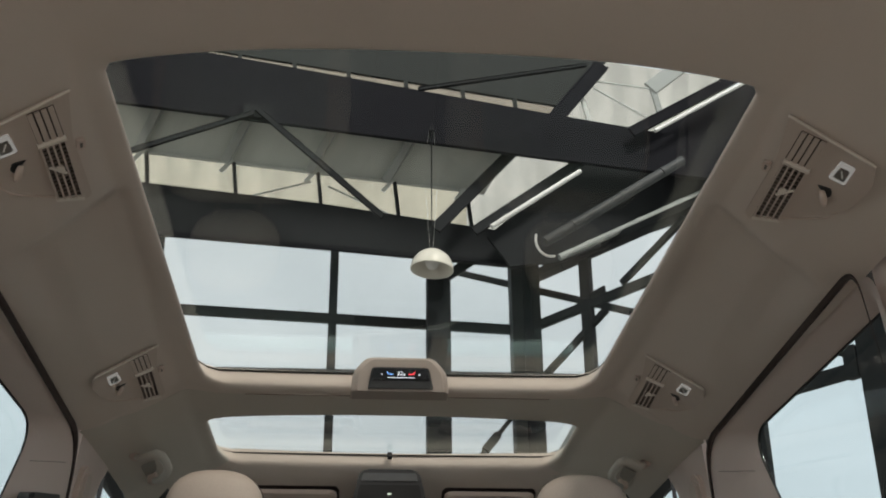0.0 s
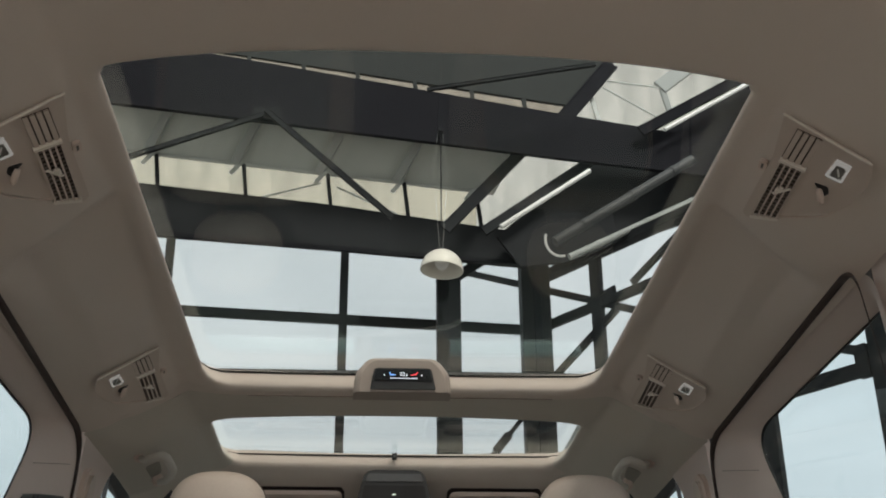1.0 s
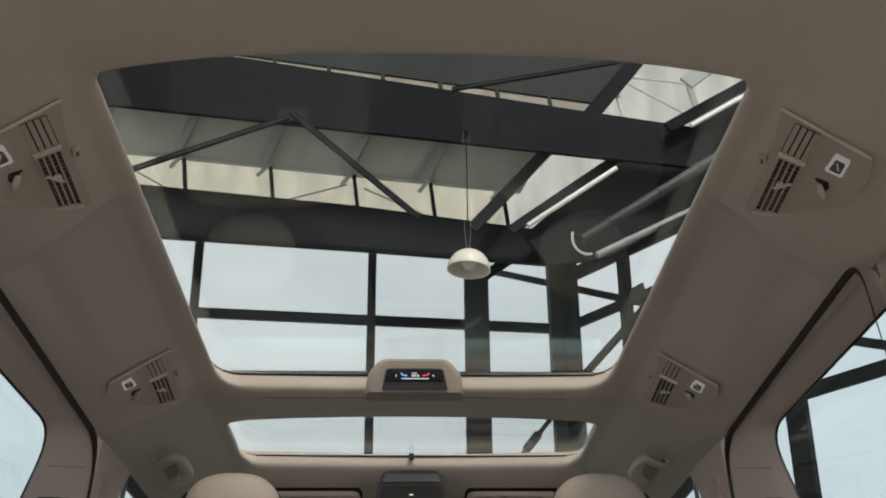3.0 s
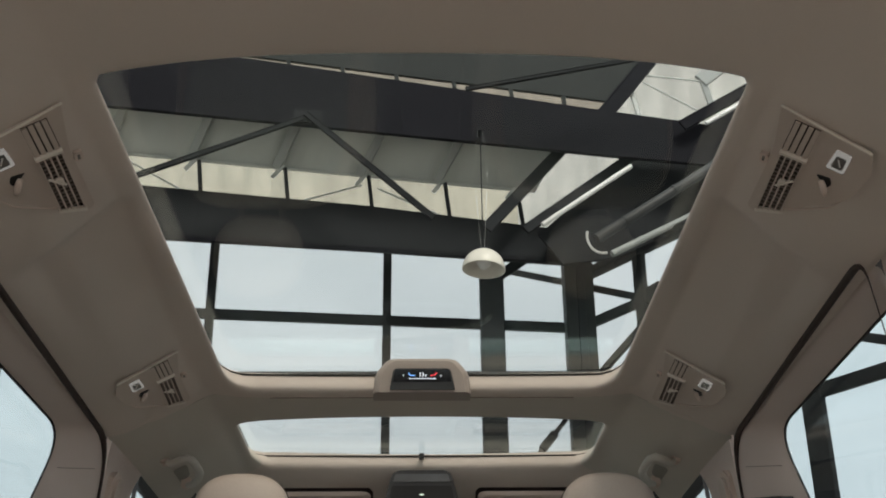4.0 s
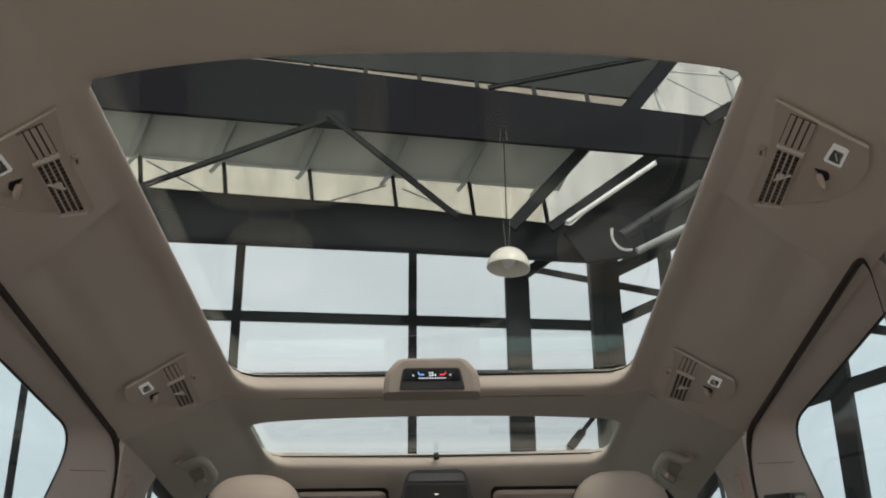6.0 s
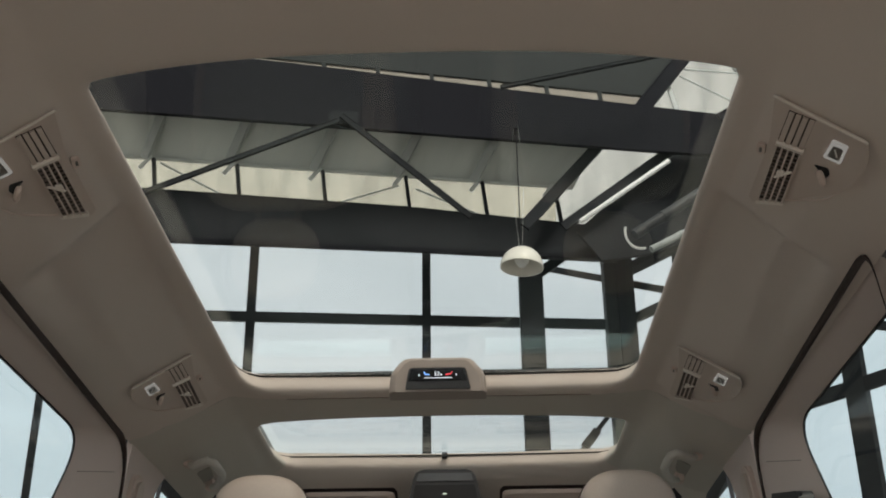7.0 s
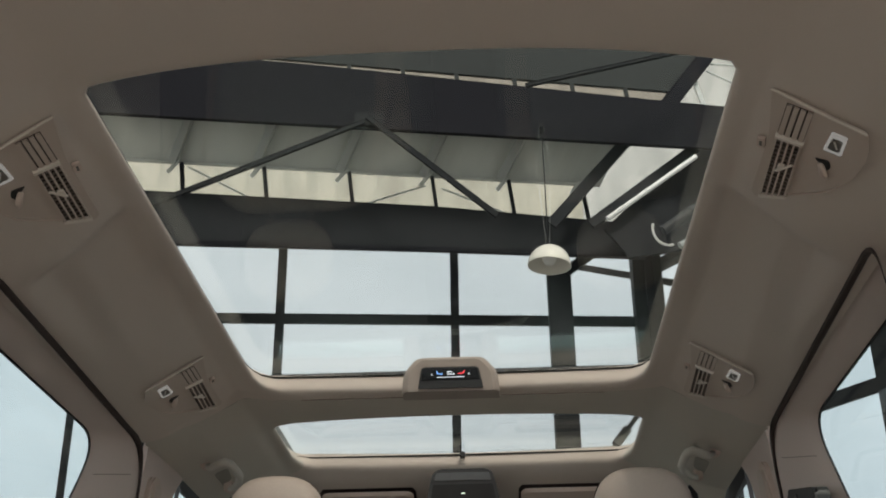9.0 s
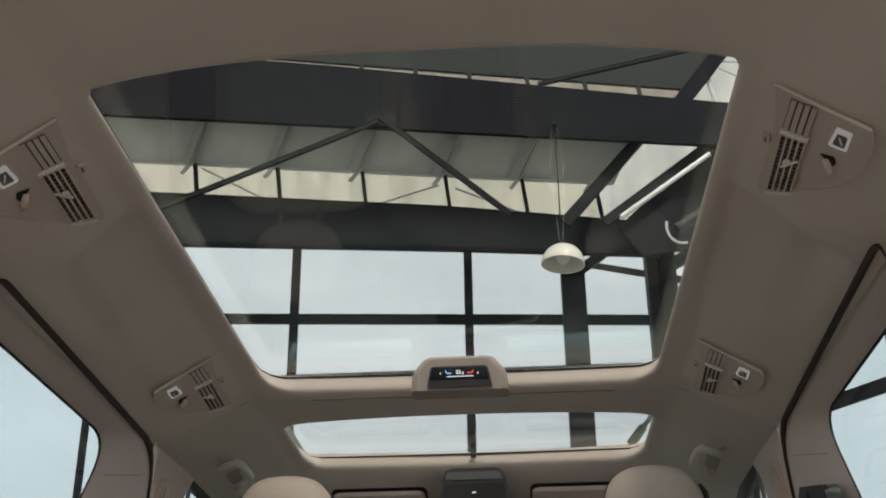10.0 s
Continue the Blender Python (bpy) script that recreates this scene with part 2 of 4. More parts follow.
for x0, x1 in ((-9.1, -6.95), (-6.95, -4.79), (-4.79, -2.48), (-2.48, -0.405), (-0.405, 0.85), (0.85, 1.85)):
    for z0, z1 in ((0.12, 1.9), (1.9, 3.6), (3.6, 6.305), (6.305, 7.5)):
        p = part("pane", prism([(x0, z0), (x1, z0), (x1, z1), (x0, z1)], 0.012, lambda u, v, w: front(u, v, FA, w + 0.01)), GLASS_HALL, wall_front)
        p.visible_shadow = False

col = thing("steel_column", "dark painted steel column by the glazed front", "column", "hall columns")
part("shaft", box(0.28, 0.28, 7.0, (0.85, 13.02, 3.5), 0.015), STEEL, col)
part("base_plate", box(0.45, 0.45, 0.04, (0.85, 13.02, 0.02), 0.005), STEEL, col)
col2 = thing("steel_column", "broad dark steel corner column of the hall", "column", "hall columns")
part("shaft", box(0.14, 0.3, 7.4, (1.82, 13.25, 3.7), 0.01), STEEL, col2)
part("shaft", box(0.1, 0.34, 7.4, (1.94, 13.25, 3.7), 0.01), STEEL2, col2)
part("shaft", box(0.11, 0.3, 7.4, (2.045, 13.25, 3.7), 0.01), STEEL, col2)
part("base_plate", box(0.6, 0.5, 0.04, (1.9, 13.25, 0.02), 0.005), STEEL, col2)

# right wing of the glazing, running towards the car
RN = Vector((0.8, 0.6, 0))          # its normal
wing = thing("wall_right", "dark steel glazed wall meeting the front at the corner column", "glazed wall", kind="structure")


def right(s, z):
    return Vector((2.0 + 0.6 * s, 13.4 - 0.8 * s, z))


for s, w in ((0.96, 0.15), (3.04, 0.23), (4.42, 0.36), (6.5, 0.2), (9.0, 0.2)):
    part("post", bar(right(s, 0), right(s, 7.1), w, 0.08, RN, 0.008), STEEL, wing)
for z, w in ((6.34, 0.115), (4.65, 0.14), (2.3, 0.12), (0.1, 0.12)):
    part("transom", bar(right(0.1, z), right(12, z), w, 0.06, RN, 0.006), STEEL, wing)
part("head_beam", bar(right(0.1, 7.0), right(12, 7.02), 0.10, 0.16, RN, 0.006), STEEL, wing)
part("brace", bar((1.15, 14.53, 7.61), (3.05, 12.01, 5.98), 0.085, 0.05, RN, 0.004), STEEL, wing)
part("brace", bar(right(1.5, 6.44), right(2.45, 6.9), 0.076, 0.05, RN, 0.004), STEEL, wing)
part("brace", bar(right(1.25, 6.2), right(0.15, 5.63), 0.083, 0.05, RN, 0.004), STEEL, wing)
part("brace", bar((1.15, 13.22, 4.44), (1.85, 13.29, 5.31), 0.05, 0.05, (0, 1, 0), 0.004), STEEL, wing)
part("turnbuckle", bar((1.40, 13.24, 4.75), (1.56, 13.26, 4.95), 0.10, 0.07, (0, 1, 0), 0.01), STEEL, wing)
part("gusset", bar(right(4.16, 4.57), right(4.16, 4.88), 0.13, 0.10, RN, 0.006), STEEL, wing)
part("brace", bar(right(4.16, 4.82), right(3.1, 5.30), 0.09, 0.05, RN, 0.004), STEEL, wing)
part("gusset", bar(right(0.85, 6.36), right(1.25, 6.4), 0.2, 0.03, RN, 0.004), STEEL, wing)

# roof edge of the hall, above the glazed front
roof_edge = thing("roof_edge_beam", "deep dark steel edge beam under the clerestory", "beam")
slab("web", 12.3, -9.5, 6.94, 7.8, -0.61, 6.81, 7.385, 0.06, STEEL, roof_edge)
slab("web", 12.3, -0.61, 6.81, 7.385, 1.85, 6.745, 7.18, 0.06, STEEL, roof_edge)
slab("flange", 12.27, -9.5, 6.945, 7.0, 1.8, 6.75, 6.8, 0.03, STEEL2, roof_edge)

clerestory = thing("clerestory", "backlit cream plastic clerestory strip with steel posts", "skylight")
CX = (-9.0, -7.4, -5.5, -3.57, -2.60, -1.60, -0.62, 0.29, 1.16)


def cl_bot(x):
    return 7.29 - 0.052 * (x - 0.89)


def cl_top(x):
    return 7.73 - 0.046 * (x - 1.38)


for x0, x1 in zip(CX, CX[1:]):
    slab("pane", 12.45, x0, cl_bot(x0) - 0.1, cl_top(x0) + 0.06, x1, cl_bot(x1) - 0.1, cl_top(x1) + 0.06, 0.012, CREAM, clerestory)
for x in CX[2:]:
    part("post", bar(front(x, cl_top(x), 12.38), front(x + 0.06, cl_bot(x) - 0.05, 12.38), 0.045, 0.05), STEEL, clerestory)
    part("bracket", bar(front(x - 0.02, cl_top(x) + 0.02, 12.34), front(x - 0.14, cl_top(x) - 0.15, 12.34), 0.045, 0.02), DECK, clerestory)
for x0, z0, x1, z1 in ((-3.5, 7.93, -2.66, 7.47), (-1.5, 7.43, -0.7, 7.72), (-0.5, 7.68, 0.25, 7.36)):
    part("tie_rod", tube([front(x0, z0, 12.42), front(x1, z1, 12.42)], 0.012, 6), DECK, clerestory)

deck = thing("roof_deck", "grey profiled metal roof deck sloping above the clerestory", "roof deck", kind="structure")
rib = []
for i in range(180):
    x = -9.0 + i * 0.058
    dz = (0.0, 0.008, 0.008, 0.0)[i % 4]
    lo, hi = front(x, cl_top(x) + 0.03 + dz, 12.47), front(x + 0.3, 8.19 - 0.05 * (x - 0.46) + dz, 11.9)
    rib.append([lo, lo.lerp(hi, 0.5), hi, hi + (hi - lo) * 0.4, hi + (hi - lo) * 0.4 + Vector((0, 0, 0.03)), lo + Vector((0, 0, 0.03))])
part("deck_sheet", loft(rib), DECK, deck)
part("eaves_trim", bar(front(-9, cl_top(-9) + 0.03, 12.43), front(1.36, cl_top(1.36) + 0.03, 12.43), 0.03, 0.03), DECK, deck)
for x in CX[2:-1]:
    lo, hi = front(x - 0.1, cl_top(x), 12.36), front(x + 0.22, 8.2 - 0.05 * x, 11.86)
    part("purlin", bar(lo, hi, 0.07, 0.1, (0, 0.6, -0.8)), PURLIN, deck)

soffit = thing("roof_girder", "broad black steel roof girder across the hall", "beam")
slab("web", 11.6, -9.5, 8.4, 9.5, -1.87, 8.04, 8.85, 0.06, STEEL2, soffit)
slab("web", 11.6, -1.87, 8.04, 8.85, 2.08, 7.84, 8.45, 0.06, STEEL2, soffit)
slab("web", 11.6, 2.08, 7.84, 8.45, 5.2, 7.7, 8.17, 0.06, STEEL2, soffit)
upper = thing("upper_skylight", "narrow cream roof light strip above the girder", "skylight")
slab("pane", 12.15, -9.0, 9.5, 9.95, -1.95, 9.1, 9.25, 0.012, DULL, upper)
slab("pane", 12.15, -1.95, 9.1, 9.25, 2.3, 8.74, 8.91, 0.012, DULL, upper)
slab("pane", 12.15, 2.3, 8.6, 9.7, 4.6, 8.45, 9.6, 0.012, MILK, upper)
for x in (-1.6, -0.95, -0.3, 0.4, 1.1, 1.75):
    part("clip", bar(front(x, 9.25 - 0.085 * (x + 1.95), 12.1), front(x + 0.02, 9.08 - 0.085 * (x + 1.95), 12.1), 0.05, 0.03), PANELM, upper)
part("tie_rod", tube([(2.83, 12.34, 9.28), (3.51, 12.41, 9.25)], 0.012, 6), DECK, upper)
part("tie_rod", tube([(2.77, 12.34, 9.18), (3.47, 12.41, 8.79)], 0.012, 6), DECK, upper)
part("bracket", bar((3.96, 12.46, 9.65), (3.51, 12.41, 9.25), 0.2, 0.05, (0, 1, 0), 0.01), PURLIN, upper)
part("bracket", bar((3.53, 12.42, 9.34), (3.62, 12.43, 8.87), 0.08, 0.04, (0, 1, 0), 0.01), PURLIN, upper)
part("post", bar((2.60, 12.32, 9.05), (2.68, 12.33, 8.68), 0.05, 0.04), DECK, upper)
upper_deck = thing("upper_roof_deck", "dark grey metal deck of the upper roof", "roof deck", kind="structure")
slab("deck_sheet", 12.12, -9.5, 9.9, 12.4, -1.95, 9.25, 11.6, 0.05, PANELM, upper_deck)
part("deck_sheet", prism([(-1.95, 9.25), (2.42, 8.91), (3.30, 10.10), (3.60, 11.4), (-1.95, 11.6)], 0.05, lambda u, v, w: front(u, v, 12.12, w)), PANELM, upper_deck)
quad = thing("roof_window", "white backlit roof window between sloping rafters", "skylight")
slab("pane", 12.5, 1.16, 7.2, 8.5, 2.7, 7.2, 8.5, 0.012, MILK, quad)
dark_bay = thing("roof_bay_panel", "dark steel panel closing the corner roof bay", "panel")
part("sheet", prism([(1.36, 6.98), (1.62, 6.62), (2.15, 6.71), (4.9, 7.86), (4.9, 8.4), (2.5, 8.3), (2.46, 8.05)], 0.05, lambda u, v, w: front(u, v, 12.03, w)), STEEL, dark_bay)

corner_panel = thing("roof_bay_panel", "dark steel panel below the upper roof window", "panel")
part("sheet", prism([(3.36, 8.38), (4.91, 9.41), (5.02, 8.87), (4.50, 8.20), (3.56, 8.21)], 0.04, lambda u, v, w: front(u, v, 11.75, w)), STEEL2, corner_panel)
rafters = (
    ("rafter", (1.853, 12.13, 8.290), (0.744, 11.97, 6.951), 0.135, STEEL),
    ("rafter", (2.513, 12.1, 7.986), (1.184, 11.97, 6.936), 0.115, STEEL),
    ("rafter", (2.892, 12.31, 9.522), (2.173, 12.19, 8.545), 0.19, STEEL2),
    ("rafter", (4.68, 11.94, 9.28), (3.05, 11.77, 8.20), 0.135, STEEL2),
    ("truss_diagonal", (-4.0, 11.13, 6.77), (-1.33, 11.41, 8.06), 0.056, STEEL),
    ("truss_diagonal", (-1.30, 11.41, 8.125), (0.142, 11.555, 6.875), 0.064, STEEL),
    ("truss_diagonal", (0.5, 11.05, 8.22), (2.45, 11.25, 8.765), 0.042, STEEL),
)
for name, p0, p1, w, m in rafters:
    t = thing(name, "dark painted steel " + name.replace("_", " ") + " of the hall roof", "beam", "roof members")
    part("web", bar(p0, p1, w * 0.8, 0.03, (0, 1, 0), 0.004), m, t)
    off = (Vector(p1) - Vector(p0)).cross(Vector((0, 1, 0))).normalized() * (w * 0.44)
    part("flange", bar(Vector(p0) + off, Vector(p1) + off, w * 0.12, 0.045, (0, 1, 0), 0.003), m, t)
    part("flange", bar(Vector(p0) - off, Vector(p1) - off, w * 0.12, 0.045, (0, 1, 0), 0.003), m, t)
knee = thing("knee_brace", "dark steel knee brace at a column head", "beam")
part("web", bar((0.93, 12.75, 6.72), (1.36, 12.8, 7.05), 0.12, 0.04, (0, 1, 0), 0.004), STEEL, knee)
node = thing("truss_joint", "steel gusset plate where truss diagonals meet", "joint")
part("plate", bar((-1.45, 11.42, 8.09), (-1.12, 11.45, 8.11), 0.16, 0.03), STEEL, node)
for name, p0, p1, r, m, lab in (
        ("white_pipe", (2.385, 11.65, 7.585), (1.335, 11.54, 6.785), 0.028, WHITESTEEL, "thin white painted pipe below a rafter"),
        ("white_pipe", (4.64, 11.88, 9.10), (3.33, 11.75, 8.22), 0.024, WHITESTEEL, "thin white painted pipe below a rafter"),
        ("air_duct", (1.86, 11.19, 6.44), (3.5, 11.37, 7.60), 0.055, ZINC, "round galvanised air duct under the roof"),
        ("sprinkler_pipe", (2.16, 12.02, 6.66), (3.95, 12.21, 7.65), 0.040, PURLIN, "pale service pipe along the roof edge"),
        ("service_pipe", (2.2, 12.12, 6.6), (3.97, 12.31, 7.56), 0.034, STEEL, "dark service pipe along the roof edge")):
    t = thing(name, lab, "pipe", "service pipes")
    part("run", tube([p0, Vector(p0).lerp(Vector(p1), 0.5), p1], r, 12), m, t)
    for u in (0.2, 0.55, 0.85):
        c = Vector(p0).lerp(Vector(p1), u)
        dd = (Vector(p1) - Vector(p0)).normalized() * 0.02
        part("collar", tube([c - dd, c + dd], r * 1.15, 12), m, t)
hook = thing("cable_loop", "pale bent cable loop at the duct end", "cable")
part("loop", tube([(1.90 + 0.155 * math.cos(a), 11.1, 6.42 + 0.19 * math.sin(a)) for a in np.linspace(2.8, 5.0, 14)], 0.014, 6), WHITESTEEL, hook)

# hall roof and far walls that close the place
hall_roof = thing("hall_roof", "milky translucent hall roof on steel purlins", "roof", kind="structure")
for i in range(7):
    part("roof_panel", box(5.6, 22.0, 0.02, (-17.1 + i * 5.7, -2.6, 10.2)), MILK, hall_roof)
for i in range(8):
    part("purlin", box(0.12, 22.0, 0.25, (-19.95 + i * 5.7, -2.6, 10.1)), STEEL, hall_roof)

# pendant lamp
lamp = thing("pendant_lamp", "cream enamel dome pendant lamp hung from the roof girder", "lamp")
LAMP = Vector((0.676, 11.55, 6.25))


def turned(prof, sides=44, lean=4.0):
    """A turned body round the lamp's axis, from (radius, height) pairs."""
    m = Euler((0, radians(lean), 0)).to_matrix()
    return loft([[LAMP + m @ Vector((r * math.cos(k * math.tau / sides), r * math.sin(k * math.tau / sides), z)) for k in range(sides)] for r, z in prof])


outer = [(0.232 * math.cos(a), 0.232 * math.sin(a)) for a in np.linspace(0.0, 1.5, 16)]
inner = [(0.222 * math.cos(a), 0.215 * math.sin(a)) for a in np.linspace(1.5, 0.0, 16)]
part("shade", turned(outer), LAMPM, lamp, smooth=True)
part("reflector", turned(inner), mat("grey_beige_reflector", (0.74, 0.70, 0.63), 0.35, scale=30, vary=0.1, stain=6), lamp, "dull inner face of the shade", smooth=True)
part("rim", turned([(0.230 + 0.006 * math.cos(q), 0.006 * math.sin(q)) for q in np.linspace(0, math.tau, 9)]), LAMPM, lamp, smooth=True)
part("cap", turned([(0.001, 0.225), (0.04, 0.226), (0.036, 0.236), (0.02, 0.245), (0.001, 0.247)], 16), WHITEP, lamp, smooth=True)
part("bulb", turned([(0.001, 0.005), (0.04, 0.015), (0.072, 0.06), (0.075, 0.10), (0.05, 0.15), (0.03, 0.2)], 20), WHITEP, lamp, smooth=True)
part("cord", tube([LAMP + Vector((0, 0, 0.27)), (LAMP.x, LAMP.y, 8.0)], 0.007, 6), STEEL, lamp)
part("hanger_arm", bar((LAMP.x, LAMP.y - 0.04, 8.0), (LAMP.x, 11.71, 8.0), 0.05, 0.05, (1, 0, 0), 0.005), STEEL, lamp)
for dx in (-0.07, 0.06):
    part("stay_wire", tube([LAMP + Vector((dx * 0.25, 0, 0.25)), (LAMP.x + dx * 1.2, LAMP.y, 7.45), (LAMP.x + dx * 0.4, LAMP.y, 7.98)], 0.0012, 5), DECK, lamp)

# ---- the car's cabin: roof lining with two openings ----
ROOF_Y = ((-0.7, 1.74), (0.9, 1.765), (2.48, 1.766), (2.50, 1.763), (2.53, 1.762), (2.6, 1.766), (2.76, 1.778), (3.12, 1.782), (3.15, 1.766), (3.18, 1.747), (3.25, 1.722), (3.35, 1.69), (3.5, 1.62))
SIDE = ((0.0, 0.0), (0.034, -0.005), (0.052, -0.0185), (0.135, -0.063), (0.195, -0.083), (0.235, -0.094), (0.262, -0.10))


def piece(table, v):
    for (a, b), (c, d) in zip(table, table[1:]):
        if v <= c:
            return b + (d - b) * max(0.0, (v - a) / (c - a))
    return table[-1][1]


def ramp01(v, a, b):
    v = min(max((v - a) / (b - a), 0.0), 1.0)
    return v * v * (3 - 2 * v)


def side_y(y):
    """Height of the lining's side parts, which run on smoothly past the cross bar."""
    return 1.765 if y < 2.4 else 1.765 + 0.01 * min((y - 2.4) / 0.4, 1) - max(0, y - 3.1) * 0.34


def lining(x, y):
    ax = abs(x)
    u = min(max((ax - 0.39) / 0.06, 0.0), 1.0)
    mid = piece(ROOF_Y, y)
    edge = side_y(y) + piece(SIDE, ax - 0.425 - 0.015 * ramp01(y, 1.6, 2.15))
    u = u * u * (3 - 2 * u)
    # the vents sit on low pods, which step up to the lining ahead of them
    across = ramp01(ax, 0.435, 0.49) * (1 - ramp01(ax, 0.60, 0.655))
    step = ramp01(y - (ax - 0.53) * 0.6, 1.618, 1.640) * (1 - ramp01(y, 1.70, 2.12))
    step2 = ramp01(y - (ax - 0.53) * 0.4, 2.462, 2.480) * (1 - ramp01(y, 2.50, 2.72))
    return mid * (1 - u) + edge * u + (0.018 * step + 0.009 * step2) * across


def opening(x1, y0, y0c, y1, r0, r1, n=110):
    """Outline of a roof opening: its rear edge bows back by y0c - y0 in the middle."""
    out = []
    front_edge = [(x1 * 0.99, y1 - r1), (x1 * 0.97, y1 - r1 * 0.55), (x1 * 0.92, y1 - r1 * 0.2), (x1 * 0.82, y1)]
    for i in range(n + 1):
        s = -1 + 2 * i / n
        out.append((s * (x1 - r0), y0 + (y0c - y0) * (1 - abs(s) ** 2.7)))
    out += [(x1 - r0 * 0.35, y0 + r0 * 0.25), (x1, y0 + r0)]
    for i in range(1, n):
        out.append((x1, y0 + r0 + (y1 - r1 - y0 - r0) * i / n))
    out += [(x1 * a, b) for a, b in ((1.0, y1 - r1), (0.985, y1 - 0.5 * r1), (0.955, y1 - 0.2 * r1), (0.90, y1 - 0.02 * r1), (0.84, y1))]
    for i in range(1, n):
        s = 0.84 - 1.68 * i / n
        out.append((s * x1, y1 + 0.006 * (1 - (s / 0.84) ** 2)))
    out += [(-x1 * a, b) for a, b in ((0.84, y1), (0.90, y1 - 0.02 * r1), (0.955, y1 - 0.2 * r1), (0.985, y1 - 0.5 * r1), (1.0, y1 - r1))]
    for i in range(1, n):
        out.append((-x1, y1 - r1 + (y0 + r0 - y1 + r1) * i / n))
    out += [(-x1, y0 + r0), (-(x1 - r0 * 0.35), y0 + r0 * 0.25)]
    return out


def reach(p, c, x1, ya, yb):
    """Where the ray from c through p leaves the rectangle."""
    d = Vector(p) - Vector(c)
    k = min(x1 / abs(d.x) if abs(d.x) > 1e-6 else 1e9, ((yb - c[1]) / d.y if d.y > 0 else (ya - c[1]) / d.y) if abs(d.y) > 1e-6 else 1e9)
    return Vector(c) + d * k


headliner = thing("ceiling", "beige woven roof lining of the people carrier", "roof lining", kind="structure")
OPEN1 = opening(0.4215, 1.267, 1.223, 2.488, 0.024, 0.10)
OPEN2 = opening(0.447, 2.762, 2.722, 3.138, 0.03, 0.09)
for outline, c, ya, yb, gz in ((OPEN1, (0, 1.8), -0.7, 2.527, 1.808), (OPEN2, (0, 2.93), 2.527, 3.5, 1.808)):
    rings = []
    for lift, grow in ((0.044, 0.006), (0.022, 0.002), (0.011, 0.0), (0.006, 0.002), (0.003, 0.007), (0.001, 0.014), (0.0, 0.024)):
        ring = []
        for p in outline:
            d = (Vector(p) - Vector(c)).normalized()
            q = Vector(p) + d * grow
            ring.append((q.x * (1 + 1.25 * max(lift - 0.004, 0)), q.y, lining(q.x, q.y) + lift))
        rings.append(ring)
    for u in np.linspace(0.05, 1, 30):
        ring = []
        for p in outline:
            d = (Vector(p) - Vector(c)).normalized()
            q = (Vector(p) + d * 0.024).lerp(reach(p, c, 0.69, ya, yb), float(u))
            ring.append((q.x, q.y, lining(q.x, q.y)))
        rings.append(ring)
    panel = part("lining_panel", loft(rings), FABRIC, headliner, smooth=True)
    # Cool light painted on the front panel; the header strip keeps the warm tone.
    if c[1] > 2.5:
        panel.data.materials.append(FABRIC_COOL_LIGHT)
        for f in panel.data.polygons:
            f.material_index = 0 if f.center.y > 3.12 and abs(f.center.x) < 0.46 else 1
    pane = thing("roof_glass", "tinted glass roof panel with black edge seal", "glass roof", "roof glass", "structure")
    sheet = [(p[0] * 1.08, c[1] + (p[1] - c[1]) * 1.016) for p in outline]
    part("glass_sheet", prism(sheet, 0.005, lambda u, v, w: Vector((u, v, gz + w))), GLASS_ROOF, pane)
    seal = [[(p[0] * k, c[1] + (p[1] - c[1]) * k, z) for p in outline] for k, z in ((1.004, gz - 0.007), (1.001, gz - 0.003), (1.03, gz - 0.001))]
    seal = [[(x * 1.047, y, z) for x, y, z in ring] for ring in seal]
    part("edge_seal", loft(seal), RUBBER, pane)
seam = thing("cross_bar_seam", "thin seam across the roof cross bar", "seam", kind="structure")
part("seam_strip", prism([(-0.34, 2.5255), (0.34, 2.5255), (0.34, 2.5285), (-0.34, 2.5285)], 0.003, lambda u, v, w: Vector((u, v, lining(u, v) + w - 0.0015))), mat("brown_thread", (0.3, 0.25, 0.215), 0.9, scale=300), seam)

part("joint_cover", loft([[(x, y, lining(x, y) + 0.0015) for x in np.linspace(-0.688, 0.688, 60)] for y in (2.510, 2.5265)], closed=False), FABRIC, headliner)

# outer roof skin and body, which close the cabin
shell = thing("car_body", "painted outer body of the people carrier", "car", kind="structure")
part("roof_rail", box(0.30, 4.6, 0.02, (0.63, 1.5, 1.84)), BLACK, shell)
part("roof_rail", box(0.30, 4.6, 0.02, (-0.63, 1.5, 1.84)), BLACK, shell)
part("cross_bar", box(0.96, 0.13, 0.02, (0, 2.65, 1.835)), BLACK, shell)
part("rear_roof", box(0.96, 1.85, 0.02, (0, 0.26, 1.835)), BLACK, shell)
for s in (1, -1):
    part("side_rail", box(0.044, 4.45, 0.15, (s * 0.723, 1.45, 1.765), 0.005), BLACK, shell)
    part("side_skin", box(0.03, 5.2, 0.55, (s * 0.88, 1.9, 0.72), 0.01), BLACK, shell)
# Unseen floors coloured for their bounce: warm rear, dark middle, cool front.
part("floor_pan", box(1.7, 1.7, 0.05, (0, 0.15, 0.42)), CARPET, shell)
part("middle_floor", box(1.7, 1.3, 0.05, (0, 1.65, 0.42)), mat("dark_bounce_floor", (0.10, 0.08, 0.07), 0.95, scale=500, bump=0.5), shell, "unseen dark middle floor that cuts bounce onto the lining")
part("front_floor", box(1.7, 2.2, 0.05, (0, 3.4, 0.42)), mat("cool_grey_carpet", (0.27, 0.30, 0.30), 0.95, scale=500, bump=0.5), shell, "cool grey front carpet")
